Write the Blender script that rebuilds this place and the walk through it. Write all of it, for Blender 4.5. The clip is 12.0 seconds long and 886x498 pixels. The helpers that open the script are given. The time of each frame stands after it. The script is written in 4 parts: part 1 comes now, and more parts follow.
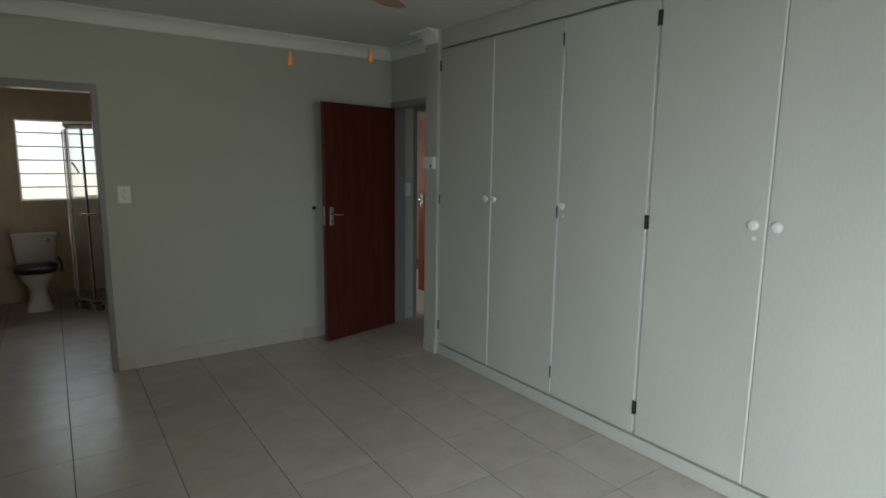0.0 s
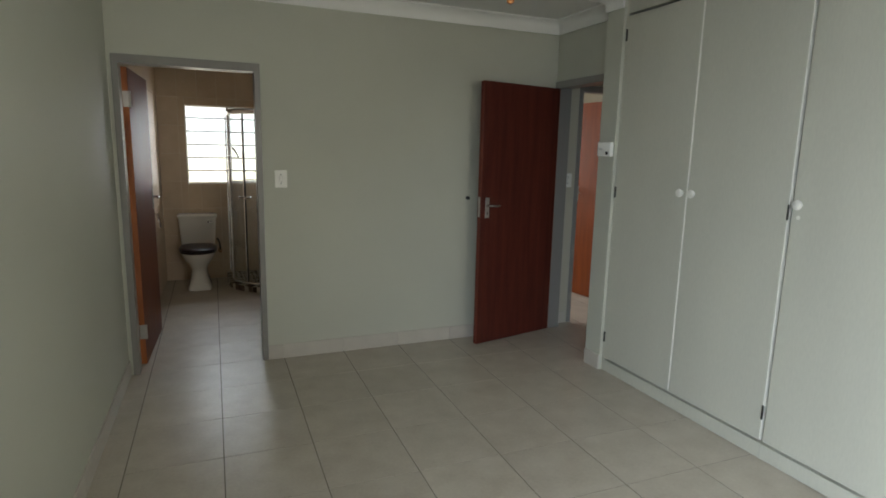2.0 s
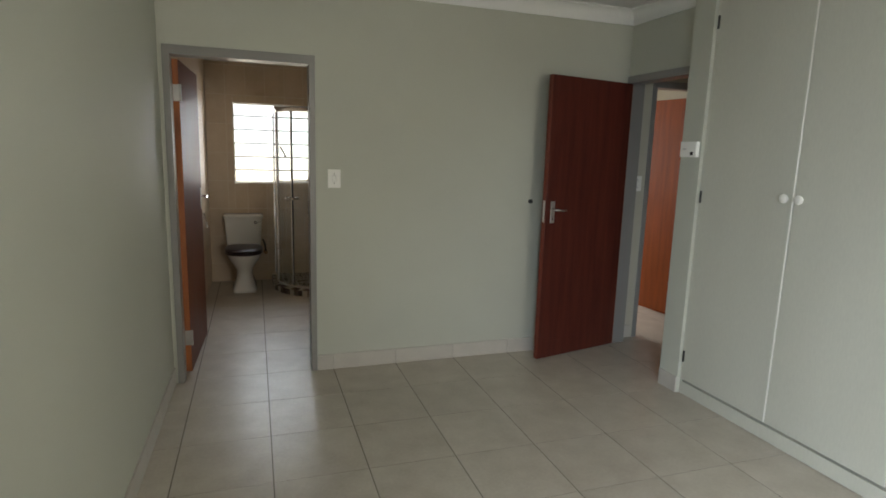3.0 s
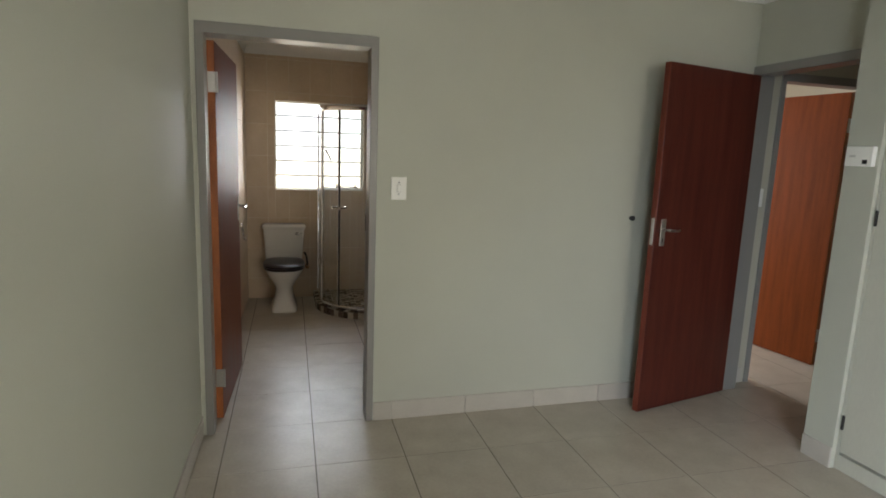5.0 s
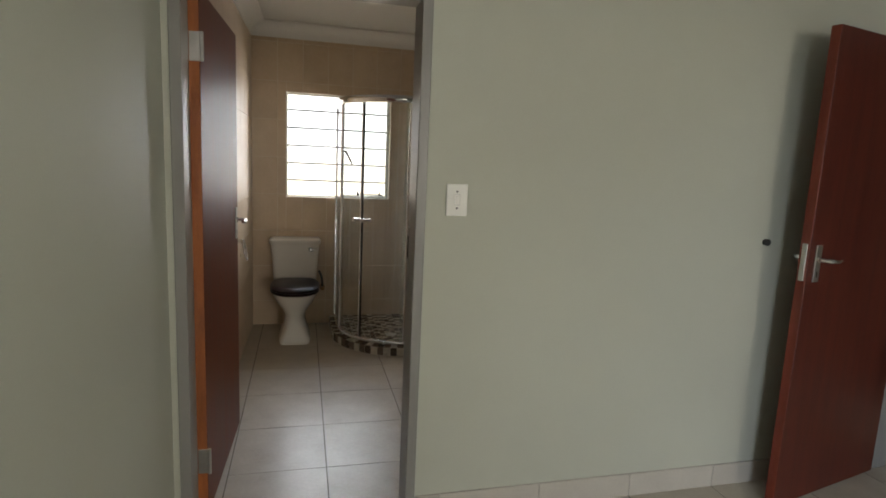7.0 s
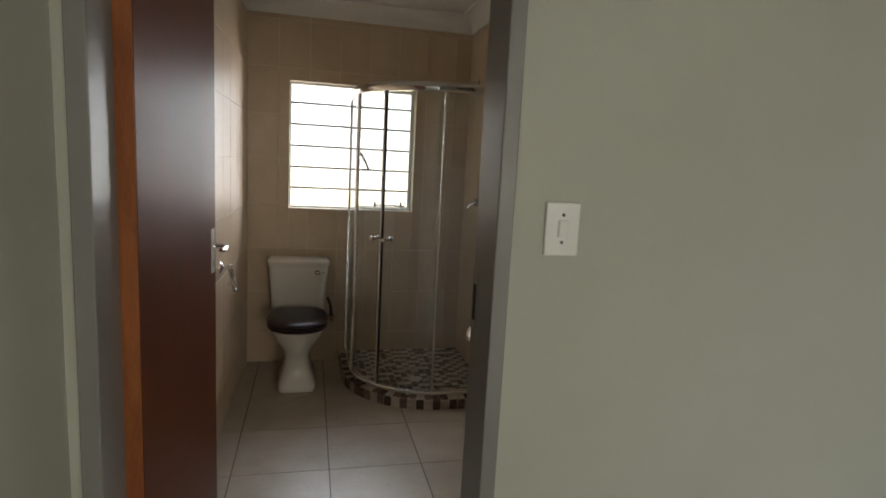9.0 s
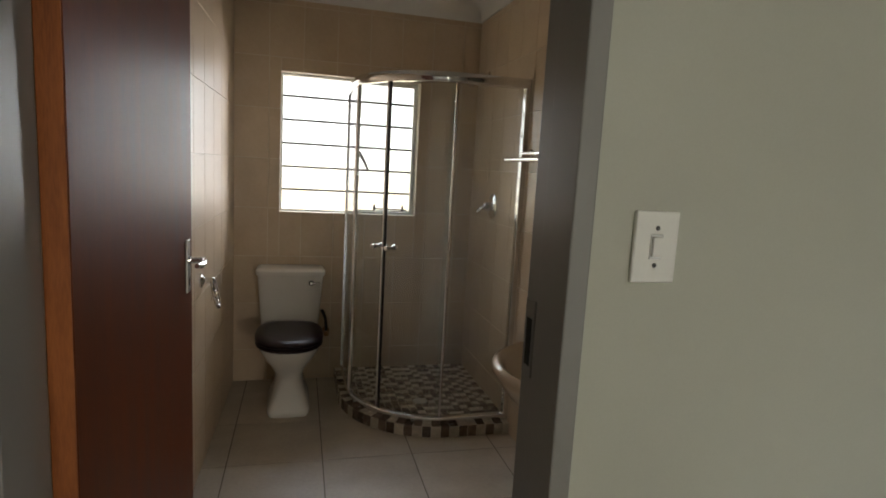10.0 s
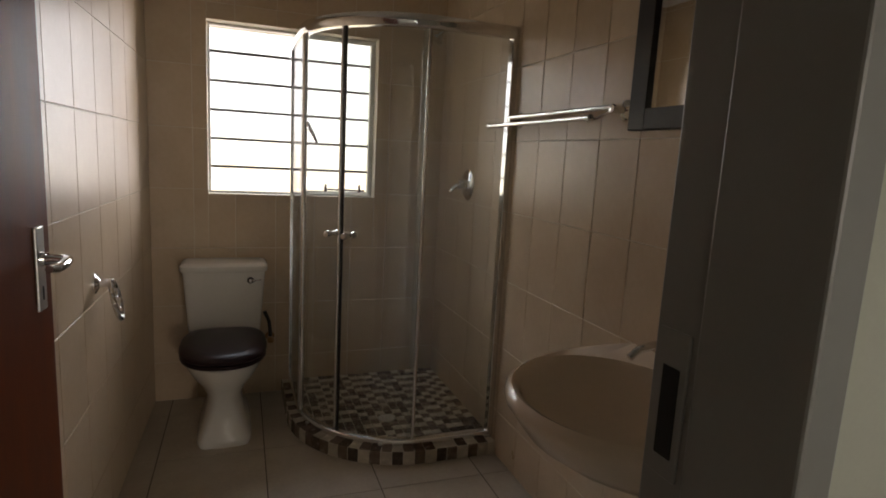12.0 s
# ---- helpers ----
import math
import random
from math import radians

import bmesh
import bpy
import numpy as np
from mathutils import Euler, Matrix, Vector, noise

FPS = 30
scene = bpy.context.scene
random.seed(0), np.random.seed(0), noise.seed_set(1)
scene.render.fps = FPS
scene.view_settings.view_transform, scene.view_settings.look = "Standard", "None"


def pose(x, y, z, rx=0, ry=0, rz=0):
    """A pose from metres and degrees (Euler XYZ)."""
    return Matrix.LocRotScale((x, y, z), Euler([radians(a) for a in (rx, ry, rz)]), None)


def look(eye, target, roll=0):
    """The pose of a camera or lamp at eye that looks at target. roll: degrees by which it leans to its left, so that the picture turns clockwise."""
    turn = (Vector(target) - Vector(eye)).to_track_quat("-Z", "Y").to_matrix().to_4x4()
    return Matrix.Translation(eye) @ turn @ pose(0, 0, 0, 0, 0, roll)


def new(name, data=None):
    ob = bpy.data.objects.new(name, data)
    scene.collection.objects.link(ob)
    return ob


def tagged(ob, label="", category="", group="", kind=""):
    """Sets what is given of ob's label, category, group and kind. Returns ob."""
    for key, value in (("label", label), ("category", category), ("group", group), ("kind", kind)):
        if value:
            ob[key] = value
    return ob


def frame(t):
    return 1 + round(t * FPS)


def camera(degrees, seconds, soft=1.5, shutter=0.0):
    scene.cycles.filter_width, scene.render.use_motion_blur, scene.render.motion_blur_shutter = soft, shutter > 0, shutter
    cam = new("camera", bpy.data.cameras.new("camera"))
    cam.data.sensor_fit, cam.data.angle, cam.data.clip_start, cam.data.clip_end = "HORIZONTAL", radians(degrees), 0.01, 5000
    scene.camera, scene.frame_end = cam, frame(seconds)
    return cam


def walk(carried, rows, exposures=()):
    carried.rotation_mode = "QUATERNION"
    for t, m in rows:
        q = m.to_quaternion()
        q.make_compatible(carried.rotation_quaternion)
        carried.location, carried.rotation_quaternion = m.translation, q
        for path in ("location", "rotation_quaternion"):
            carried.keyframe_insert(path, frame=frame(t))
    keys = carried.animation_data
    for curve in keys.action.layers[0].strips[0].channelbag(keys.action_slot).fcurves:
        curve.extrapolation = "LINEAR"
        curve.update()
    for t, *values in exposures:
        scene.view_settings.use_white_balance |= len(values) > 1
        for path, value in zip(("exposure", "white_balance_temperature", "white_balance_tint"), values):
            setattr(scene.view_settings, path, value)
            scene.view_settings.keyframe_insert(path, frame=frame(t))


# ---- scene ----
cam = camera(76.0, 12.0, soft=1.8)
PATH = [
    (0, (0.202, 1.932, 1.575), (1.342, 3.546, 1.264), 0.7),
    (0.5, (0.198, 2.042, 1.536), (1.262, 3.705, 1.218), 0.9),
    (1, (0.208, 2.182, 1.523), (1.172, 3.902, 1.187), 1.0),
    (1.5, (0.205, 2.332, 1.521), (1.073, 4.102, 1.183), 1.1),
    (2, (0.206, 2.495, 1.528), (0.965, 4.313, 1.181), 1.3),
    (2.5, (0.166, 2.674, 1.517), (0.851, 4.521, 1.171), 1.4),
    (3, (0.15, 2.835, 1.498), (0.794, 4.698, 1.157), 1.7),
    (5, (0.096, 3.604, 1.482), (0.634, 5.503, 1.156), 2.2),
    (5.5, (0.101, 3.81, 1.474), (0.629, 5.713, 1.156), 2.4),
    (6, (0.111, 4.042, 1.462), (0.63, 5.948, 1.152), 2.5),
    (6.5, (0.106, 4.289, 1.457), (0.613, 6.198, 1.147), 2.6),
    (7, (0.098, 4.52, 1.442), (0.599, 6.432, 1.136), 2.6),
    (9, (0.114, 5.399, 1.426), (0.594, 7.319, 1.138), 3.0),
    (9.5, (0.118, 5.59, 1.42), (0.606, 7.509, 1.139), 3.0),
    (10, (0.099, 5.756, 1.409), (0.611, 7.669, 1.13), 3.2),
    (10.5, (0.095, 5.922, 1.395), (0.629, 7.83, 1.124), 3.2),
    (11, (0.098, 6.046, 1.37), (0.689, 7.939, 1.114), 3.2),
    (11.5, (0.104, 6.175, 1.342), (0.764, 8.046, 1.081), 3.1),
    (12, (0.141, 6.299, 1.327), (0.829, 8.151, 1.013), 3.0),
]
walk(cam, [(t, look(eye, target, roll)) for t, eye, target, roll in PATH],
     [(0.0, -0.48, 6200, 10), (1.0, -0.1, 6250, 10), (2.5, 0.46, 6450, 12), (5.5, 0.88, 6550, 14), (7.0, 0.85, 6580, 14), (9.0, 0.60, 6620, 14), (10.5, 0.58, 6700, 15), (12.0, 0.36, 6850, 19)])

# ---- light ----
world = bpy.data.worlds.new("sky")
scene.world = world
world.use_nodes = True
_n = world.node_tree.nodes
_sky = _n.new("ShaderNodeTexSky")
_sky.sky_type, _sky.sun_disc = "NISHITA", False
_sky.sun_elevation, _sky.sun_rotation = radians(58), radians(90)
world.node_tree.links.new(_sky.outputs[0], _n["Background"].inputs[0])
_n["Background"].inputs[1].default_value = 0.1

sun_data = bpy.data.lights.new("sun", "SUN")
sun_data.energy, sun_data.angle, sun_data.color = 3.0, radians(0.5), (1.0, 0.95, 0.87)
sun = new("sun", sun_data)
sun.matrix_world = look((10.6, 0, 17), (0, 0, 0))


def window_light(name, x, y, z, w, h, watts, colour, target, spread=180):
    data = bpy.data.lights.new(name, "AREA")
    data.shape, data.size, data.size_y, data.energy, data.color = "RECTANGLE", w, h, watts, colour
    data.spread = radians(spread)
    ob = new(name, data)
    ob.matrix_world = look((x, y, z), target)
    return ob


window_light("bedroom_window_light", -0.66, 0.95, 1.5, 1.75, 1.05, 124, (0.76, 0.885, 1.0), (2.7, 2.45, -1.45), 120)
# added warm fill from the south, standing in for bounced daylight
window_light("bedroom_south_fill", 1.85, -0.76, 1.53, 1.4, 1.1, 21, (1.0, 0.93, 0.82), (-0.6, 3.2, 0.7), 120)
window_light("bathroom_sky_light", 0.45, 12.0, 3.25, 3.0, 1.4, 126, (0.84, 0.92, 1.0), (0.45, 9.5, 1.55))
# added fill lamp outside, kept from direct view, to brighten the west tiles
window_light("bathroom_side_fill", 2.1, 11.7, 1.6, 1.4, 2.2, 138, (0.9, 0.94, 1.0), (0.42, 9.5, 1.5))
window_light("hall_room_window_light", 2.9, 9.72, 1.5, 1.3, 1.1, 16, (1.0, 0.96, 0.9), (3.2, 6.0, 0.6))

# ---- materials ----


def mat(name, base, rough=0.5, metal=0.0, var=0.08, scale=6.0, fine=120.0, bump=0.02, coat=0.0, island=0.0, rnd=0.0, stretch=(1, 1, 1), spec=0.5, tint=None):
    m = bpy.data.materials.new(name)
    m.use_nodes = True
    nt = m.node_tree
    N, L = nt.nodes, nt.links
    b = N["Principled BSDF"]
    tc = N.new("ShaderNodeTexCoord")
    mp = N.new("ShaderNodeMapping")
    mp.inputs["Scale"].default_value = stretch
    L.new(tc.outputs["Object"], mp.inputs[0])
    big = N.new("ShaderNodeTexNoise")
    big.inputs["Scale"].default_value, big.inputs["Detail"].default_value = scale, 5
    sm = N.new("ShaderNodeTexNoise")
    sm.inputs["Scale"].default_value, sm.inputs["Detail"].default_value = fine, 3
    L.new(mp.outputs[0], big.inputs["Vector"])
    L.new(mp.outputs[0], sm.inputs["Vector"])
    ramp = N.new("ShaderNodeValToRGB")
    dark = tint if tint else [c * (1 - var * 1.6) for c in base]
    ramp.color_ramp.elements[0].position, ramp.color_ramp.elements[1].position = 0.3, 0.7
    ramp.color_ramp.elements[0].color = (*dark, 1)
    ramp.color_ramp.elements[1].color = (*[min(1, c * (1 + var)) for c in base], 1)
    mixf = N.new("ShaderNodeMath")
    mixf.operation = "MULTIPLY_ADD"
    L.new(sm.outputs[0], mixf.inputs[0])
    mixf.inputs[1].default_value = 0.3
    mulb = N.new("ShaderNodeMath")
    mulb.operation = "MULTIPLY"
    mulb.inputs[1].default_value = 0.7
    L.new(big.outputs[0], mulb.inputs[0])
    L.new(mulb.outputs[0], mixf.inputs[2])
    L.new(mixf.outputs[0], ramp.inputs[0])
    col = ramp.outputs[0]
    if rnd:
        oi = N.new("ShaderNodeObjectInfo")
        hsv = N.new("ShaderNodeHueSaturation")
        mr = N.new("ShaderNodeMapRange")
        mr.inputs[3].default_value, mr.inputs[4].default_value = 1 - rnd, 1 + rnd
        L.new(oi.outputs["Random"], mr.inputs[0])
        L.new(mr.outputs[0], hsv.inputs["Value"])
        L.new(col, hsv.inputs["Color"])
        col = hsv.outputs[0]
        add = N.new("ShaderNodeVectorMath")
        add.operation = "ADD"
        sc = N.new("ShaderNodeVectorMath")
        sc.operation = "SCALE"
        cmb = N.new("ShaderNodeCombineXYZ")
        for i in range(3):
            L.new(oi.outputs["Random"], cmb.inputs[i])
        L.new(cmb.outputs[0], sc.inputs[0])
        sc.inputs["Scale"].default_value = 37.0
        L.new(mp.outputs[0], add.inputs[0])
        L.new(sc.outputs[0], add.inputs[1])
        L.new(add.outputs[0], big.inputs["Vector"])
    L.new(col, b.inputs["Base Color"])
    rr = N.new("ShaderNodeMapRange")
    rr.inputs[3].default_value, rr.inputs[4].default_value = max(0.02, rough * 0.82), min(1, rough * 1.2)
    L.new(big.outputs[0], rr.inputs[0])
    L.new(rr.outputs[0], b.inputs["Roughness"])
    b.inputs["Metallic"].default_value = metal
    b.inputs["Specular IOR Level"].default_value = spec
    b.inputs["Coat Weight"].default_value = coat
    b.inputs["Coat Roughness"].default_value = 0.2
    if bump:
        bp = N.new("ShaderNodeBump")
        bp.inputs["Strength"].default_value, bp.inputs["Distance"].default_value = 0.35, bump * 0.1
        L.new(mixf.outputs[0], bp.inputs["Height"])
        L.new(bp.outputs[0], b.inputs["Normal"])
    return m


def glass(name, tint=(0.96, 0.98, 0.97), film=0.0):
    m = bpy.data.materials.new(name)
    m.use_nodes = True
    N, L = m.node_tree.nodes, m.node_tree.links
    N.remove(N["Principled BSDF"])
    tr, gl, mx, fr = N.new("ShaderNodeBsdfTransparent"), N.new("ShaderNodeBsdfGlossy"), N.new("ShaderNodeMixShader"), N.new("ShaderNodeLayerWeight")
    tr.inputs[0].default_value = (*tint, 1)
    gl.inputs["Roughness"].default_value = 0.02
    pw, ml = N.new("ShaderNodeMath"), N.new("ShaderNodeMath")
    fr.inputs[0].default_value = 0.5
    pw.operation, pw.inputs[1].default_value = "POWER", 5.0
    ml.operation, ml.inputs[1].default_value, ml.inputs[2].default_value = "MULTIPLY_ADD", 0.9, 0.045
    L.new(fr.outputs["Facing"], pw.inputs[0])
    L.new(pw.outputs[0], ml.inputs[0])
    L.new(ml.outputs[0], mx.inputs[0])
    L.new(tr.outputs[0], mx.inputs[1])
    L.new(gl.outputs[0], mx.inputs[2])
    out = mx
    if film:                                   # dried water film
        df, out, sp = N.new("ShaderNodeBsdfTranslucent"), N.new("ShaderNodeMixShader"), N.new("ShaderNodeTexNoise")
        fm, tc = N.new("ShaderNodeMath"), N.new("ShaderNodeTexCoord")
        df.inputs[0].default_value = (0.76, 0.78, 0.80, 1)
        sp.inputs["Scale"].default_value, sp.inputs["Detail"].default_value = 7.0, 4
        fm.operation, fm.inputs[1].default_value = "MULTIPLY", film * 2
        L.new(tc.outputs["Object"], sp.inputs["Vector"])
        L.new(sp.outputs[0], fm.inputs[0])
        L.new(fm.outputs[0], out.inputs[0])
        L.new(mx.outputs[0], out.inputs[1])
        L.new(df.outputs[0], out.inputs[2])
    L.new(out.outputs[0], N["Material Output"].inputs[0])
    return m


M_WALL = mat("sage_beige_paint", (0.485, 0.487, 0.412), 0.55, var=0.04, scale=1.3, fine=260, bump=0.012)
M_HALL = mat("cream_paint", (0.50, 0.47, 0.38), 0.6, var=0.04, scale=1.3, fine=260, bump=0.012)
M_CEIL = mat("ceiling_paint", (0.66, 0.66, 0.63), 0.7, var=0.03, scale=1.0, fine=200, bump=0.01)
M_CORN = mat("cornice_paint", (0.8, 0.8, 0.77), 0.6, var=0.03, scale=2, fine=200, bump=0.005)
M_CUP = mat("cupboard_paint", (0.515, 0.503, 0.425), 0.42, var=0.07, scale=1.6, fine=120, bump=0.008, stretch=(1, 1, 0.25))
M_FRAME = mat("grey_enamel", (0.245, 0.235, 0.22), 0.33, var=0.03, scale=4, fine=150, bump=0.0, spec=0.45)
M_WOOD = mat("varnished_hardwood", (0.092, 0.021, 0.013), 0.36, var=0.2, scale=3.0, fine=40, bump=0.004, coat=0.05, spec=0.3, stretch=(7, 7, 0.5), tint=(0.055, 0.010, 0.007))
M_WOOD_L = mat("varnished_orange_hardwood", (0.24, 0.056, 0.011), 0.4, var=0.2, scale=3.0, fine=40, bump=0.006, coat=0.0, spec=0.2, stretch=(9, 9, 0.6), tint=(0.17, 0.04, 0.01))
M_WOOD_B = mat("varnished_red_brown_hardwood", (0.15, 0.041, 0.016), 0.44, var=0.2, scale=3.0, fine=40, bump=0.004, coat=0.0, spec=0.15, stretch=(7, 7, 0.5), tint=(0.10, 0.025, 0.010))
M_WOOD_R = mat("varnished_red_door_edge", (0.17, 0.036, 0.02), 0.36, var=0.2, scale=3.0, fine=40, bump=0.004, spec=0.3, stretch=(7, 7, 0.5), tint=(0.11, 0.022, 0.013))
M_EDGE = mat("raw_door_edge", (0.40, 0.13, 0.035), 0.4, var=0.25, scale=4, fine=60, bump=0.01, stretch=(6, 6, 0.8), tint=(0.2, 0.06, 0.02))
M_TILE = mat("cream_floor_tile", (0.51, 0.46, 0.385), 0.31, var=0.07, scale=6.5, fine=60, bump=0.0, rnd=0.035, spec=0.4, tint=(0.42, 0.368, 0.295))
M_GROUT = mat("brown_grout", (0.16, 0.135, 0.108), 0.9, var=0.25, scale=5, fine=200, bump=0.02)
M_SKIRT = mat("skirting_tile", (0.50, 0.46, 0.405), 0.36, var=0.06, scale=7, fine=80, bump=0.004, rnd=0.04)
M_WTILE = mat("beige_wall_tile", (0.595, 0.472, 0.335), 0.30, var=0.06, scale=6.0, fine=40, bump=0.006, rnd=0.03, spec=0.65, tint=(0.54, 0.41, 0.27))
M_WGROUT = mat("pale_wall_grout", (0.72, 0.66, 0.54), 0.85, var=0.1, scale=6, fine=200, bump=0.02)
M_CHROME = mat("chrome", (0.78, 0.78, 0.79), 0.1, metal=1.0, var=0.04, scale=12, fine=80, bump=0.0)
M_STEEL = mat("brushed_steel", (0.6, 0.59, 0.56), 0.36, metal=1.0, var=0.08, scale=12, fine=160, bump=0.002)
M_BLACK = mat("black_hinge_metal", (0.03, 0.028, 0.026), 0.45, metal=0.3, var=0.2, scale=30, fine=200, bump=0.01)
M_RUBBER = mat("black_rubber", (0.02, 0.02, 0.02), 0.6, var=0.2, scale=30, fine=200, bump=0.01)
M_CERAM = mat("white_ceramic", (0.80, 0.79, 0.75), 0.08, var=0.02, scale=3, fine=60, bump=0.0)
M_CREAM = mat("cream_ceramic", (0.74, 0.61, 0.47), 0.1, var=0.03, scale=3, fine=60, bump=0.0)
M_SEAT = mat("dark_lacquered_seat", (0.02, 0.009, 0.010), 0.3, var=0.3, scale=5, fine=60, bump=0.002, coat=0.0, spec=0.25)
M_PLASTIC = mat("white_plastic", (0.82, 0.81, 0.76), 0.35, var=0.03, scale=8, fine=150, bump=0.002)
M_KNOB = mat("white_knob_paint", (0.74, 0.72, 0.65), 0.35, var=0.04, scale=15, fine=150, bump=0.004)
# near-black: painted shade of small holes, and the dark dial window
M_DARK = mat("hole_shade_and_dark_window", (0.012, 0.011, 0.01), 0.8, var=0.2, scale=20, fine=100, bump=0.0)
M_BRASS = mat("aged_brass", (0.35, 0.2, 0.1), 0.36, metal=1.0, var=0.2, scale=30, fine=200, bump=0.004)
M_BOB = mat("orange_wood_bob", (0.45, 0.17, 0.045), 0.4, var=0.15, scale=20, fine=200, bump=0.004)
M_BLADE = mat("fan_blade_veneer", (0.36, 0.21, 0.15), 0.4, var=0.2, scale=4, fine=60, bump=0.004, stretch=(1, 8, 1))
M_MIRFRAME = mat("dark_mirror_frame", (0.025, 0.022, 0.022), 0.36, var=0.2, scale=8, fine=80, bump=0.006)
M_MOS_C = mat("cream_mosaic", (0.60, 0.54, 0.44), 0.26, var=0.14, scale=30, fine=120, bump=0.006, rnd=0.12)
M_MOS_B = mat("brown_mosaic", (0.20, 0.15, 0.115), 0.26, var=0.2, scale=30, fine=120, bump=0.006, rnd=0.25)
M_MOS_D = mat("dark_mosaic", (0.105, 0.078, 0.06), 0.26, var=0.2, scale=30, fine=120, bump=0.006, rnd=0.25)
M_BAR = mat("dark_grey_bar_paint", (0.08, 0.08, 0.075), 0.6, var=0.1, scale=20, fine=100, bump=0.0)
M_GROUND = mat("outdoor_paving", (0.32, 0.27, 0.2), 0.9, var=0.2, scale=2, fine=40, bump=0.02)
M_GLASS = glass("clear_glass", film=0.017)
M_PANE = glass("window_glass", (0.97, 0.98, 0.97))

M_MIRROR = bpy.data.materials.new("mirror_silver")
M_MIRROR.use_nodes = True
M_MIRROR.node_tree.nodes["Principled BSDF"].inputs["Metallic"].default_value = 1.0
M_MIRROR.node_tree.nodes["Principled BSDF"].inputs["Roughness"].default_value = 0.02
M_MIRROR.node_tree.nodes["Principled BSDF"].inputs["Base Color"].default_value = (0.85, 0.86, 0.85, 1)

# glowing sheet for the daylight outside: warm below, cool white above
M_OUT = bpy.data.materials.new("garden_glow")
M_OUT.use_nodes = True
_N, _L = M_OUT.node_tree.nodes, M_OUT.node_tree.links
_N.remove(_N["Principled BSDF"])
_e, _t, _r, _c = _N.new("ShaderNodeEmission"), _N.new("ShaderNodeTexNoise"), _N.new("ShaderNodeValToRGB"), _N.new("ShaderNodeTexCoord")
_s, _m, _a = _N.new("ShaderNodeSeparateXYZ"), _N.new("ShaderNodeMapRange"), _N.new("ShaderNodeMath")
_t.inputs["Scale"].default_value, _t.inputs["Detail"].default_value = 2.2, 3
_m.inputs[1].default_value, _m.inputs[2].default_value = 0.5, 2.4
_a.operation, _a.inputs[1].default_value = "MULTIPLY_ADD", 0.35
_r.color_ramp.elements[0].position, _r.color_ramp.elements[1].position = 0.25, 0.8
_r.color_ramp.elements[0].color, _r.color_ramp.elements[1].color = (1.0, 0.84, 0.58, 1), (0.95, 0.97, 0.97, 1)
_e.inputs[1].default_value = 2.1
_L.new(_c.outputs["Object"], _t.inputs["Vector"])
_L.new(_c.outputs["Object"], _s.inputs[0])
_L.new(_s.outputs[2], _m.inputs[0])
_L.new(_t.outputs[0], _a.inputs[0])
_L.new(_m.outputs[0], _a.inputs[2])
_L.new(_a.outputs[0], _r.inputs[0])
_L.new(_r.outputs[0], _e.inputs[0])
_L.new(_e.outputs[0], _N["Material Output"].inputs[0])

# ---- mesh helpers ----


def box(bm, x0, x1, y0, y1, z0, z1, bevel=0.0, seg=1):
    m = Matrix.LocRotScale(((x0 + x1) / 2, (y0 + y1) / 2, (z0 + z1) / 2), None, (abs(x1 - x0), abs(y1 - y0), abs(z1 - z0)))
    g = bmesh.ops.create_cube(bm, size=1, matrix=m)
    if bevel:
        vs = set(g["verts"])
        es = [e for e in bm.edges if e.verts[0] in vs and e.verts[1] in vs]
        bmesh.ops.bevel(bm, geom=es, offset=bevel, segments=seg, profile=0.5, affect="EDGES")


def boxm(*a, bevel=0.0, seg=1):
    bm = bmesh.new()
    box(bm, *a, bevel=bevel, seg=seg)
    return bm


def tube(bm, pts, r, sides=10, cap=True):
    """A round tube along a line of points; r is one radius or a list."""
    pts = [Vector(p) for p in pts]
    rings = []
    up = Vector((0, 0, 1))
    for i, p in enumerate(pts):
        d = (pts[min(i + 1, len(pts) - 1)] - pts[max(i - 1, 0)]).normalized()
        a = d.cross(up)
        if a.length < 1e-3:
            a = d.cross(Vector((1, 0, 0)))
        a.normalize()
        b = d.cross(a)
        rad = r[i] if isinstance(r, (list, tuple)) else r
        rings.append([bm.verts.new(p + (a * math.cos(2 * math.pi * k / sides) + b * math.sin(2 * math.pi * k / sides)) * rad) for k in range(sides)])
    for u, v in zip(rings, rings[1:]):
        for k in range(sides):
            bm.faces.new((u[k], u[(k + 1) % sides], v[(k + 1) % sides], v[k]))
    if cap:
        bm.faces.new(rings[0][::-1])
        bm.faces.new(rings[-1])


def tubem(pts, r, sides=10):
    bm = bmesh.new()
    tube(bm, pts, r, sides)
    return bm


def loft(bm, rings, cap0=True, cap1=True):
    rr = [[bm.verts.new(p) for p in ring] for ring in rings]
    n = len(rr[0])
    for u, v in zip(rr, rr[1:]):
        for k in range(n):
            bm.faces.new((u[k], u[(k + 1) % n], v[(k + 1) % n], v[k]))
    if cap0:
        bm.faces.new(rr[0][::-1])
    if cap1:
        bm.faces.new(rr[-1])


def lathe(bm, origin, axis, prof, sides=16):
    """Turned shape: prof holds (distance along axis, radius)."""
    o, d = Vector(origin), Vector(axis).normalized()
    tube(bm, [o + d * p[0] for p in prof], [p[1] for p in prof], sides)


def lathem(origin, axis, prof, sides=16):
    bm = bmesh.new()
    lathe(bm, origin, axis, prof, sides)
    return bm


def thing(name, at, label, category, group="", rz=0.0):
    ob = new(name)
    ob.empty_display_size = 0.1
    ob.matrix_world = pose(*at, 0, 0, rz)
    return tagged(ob, label, category, group)


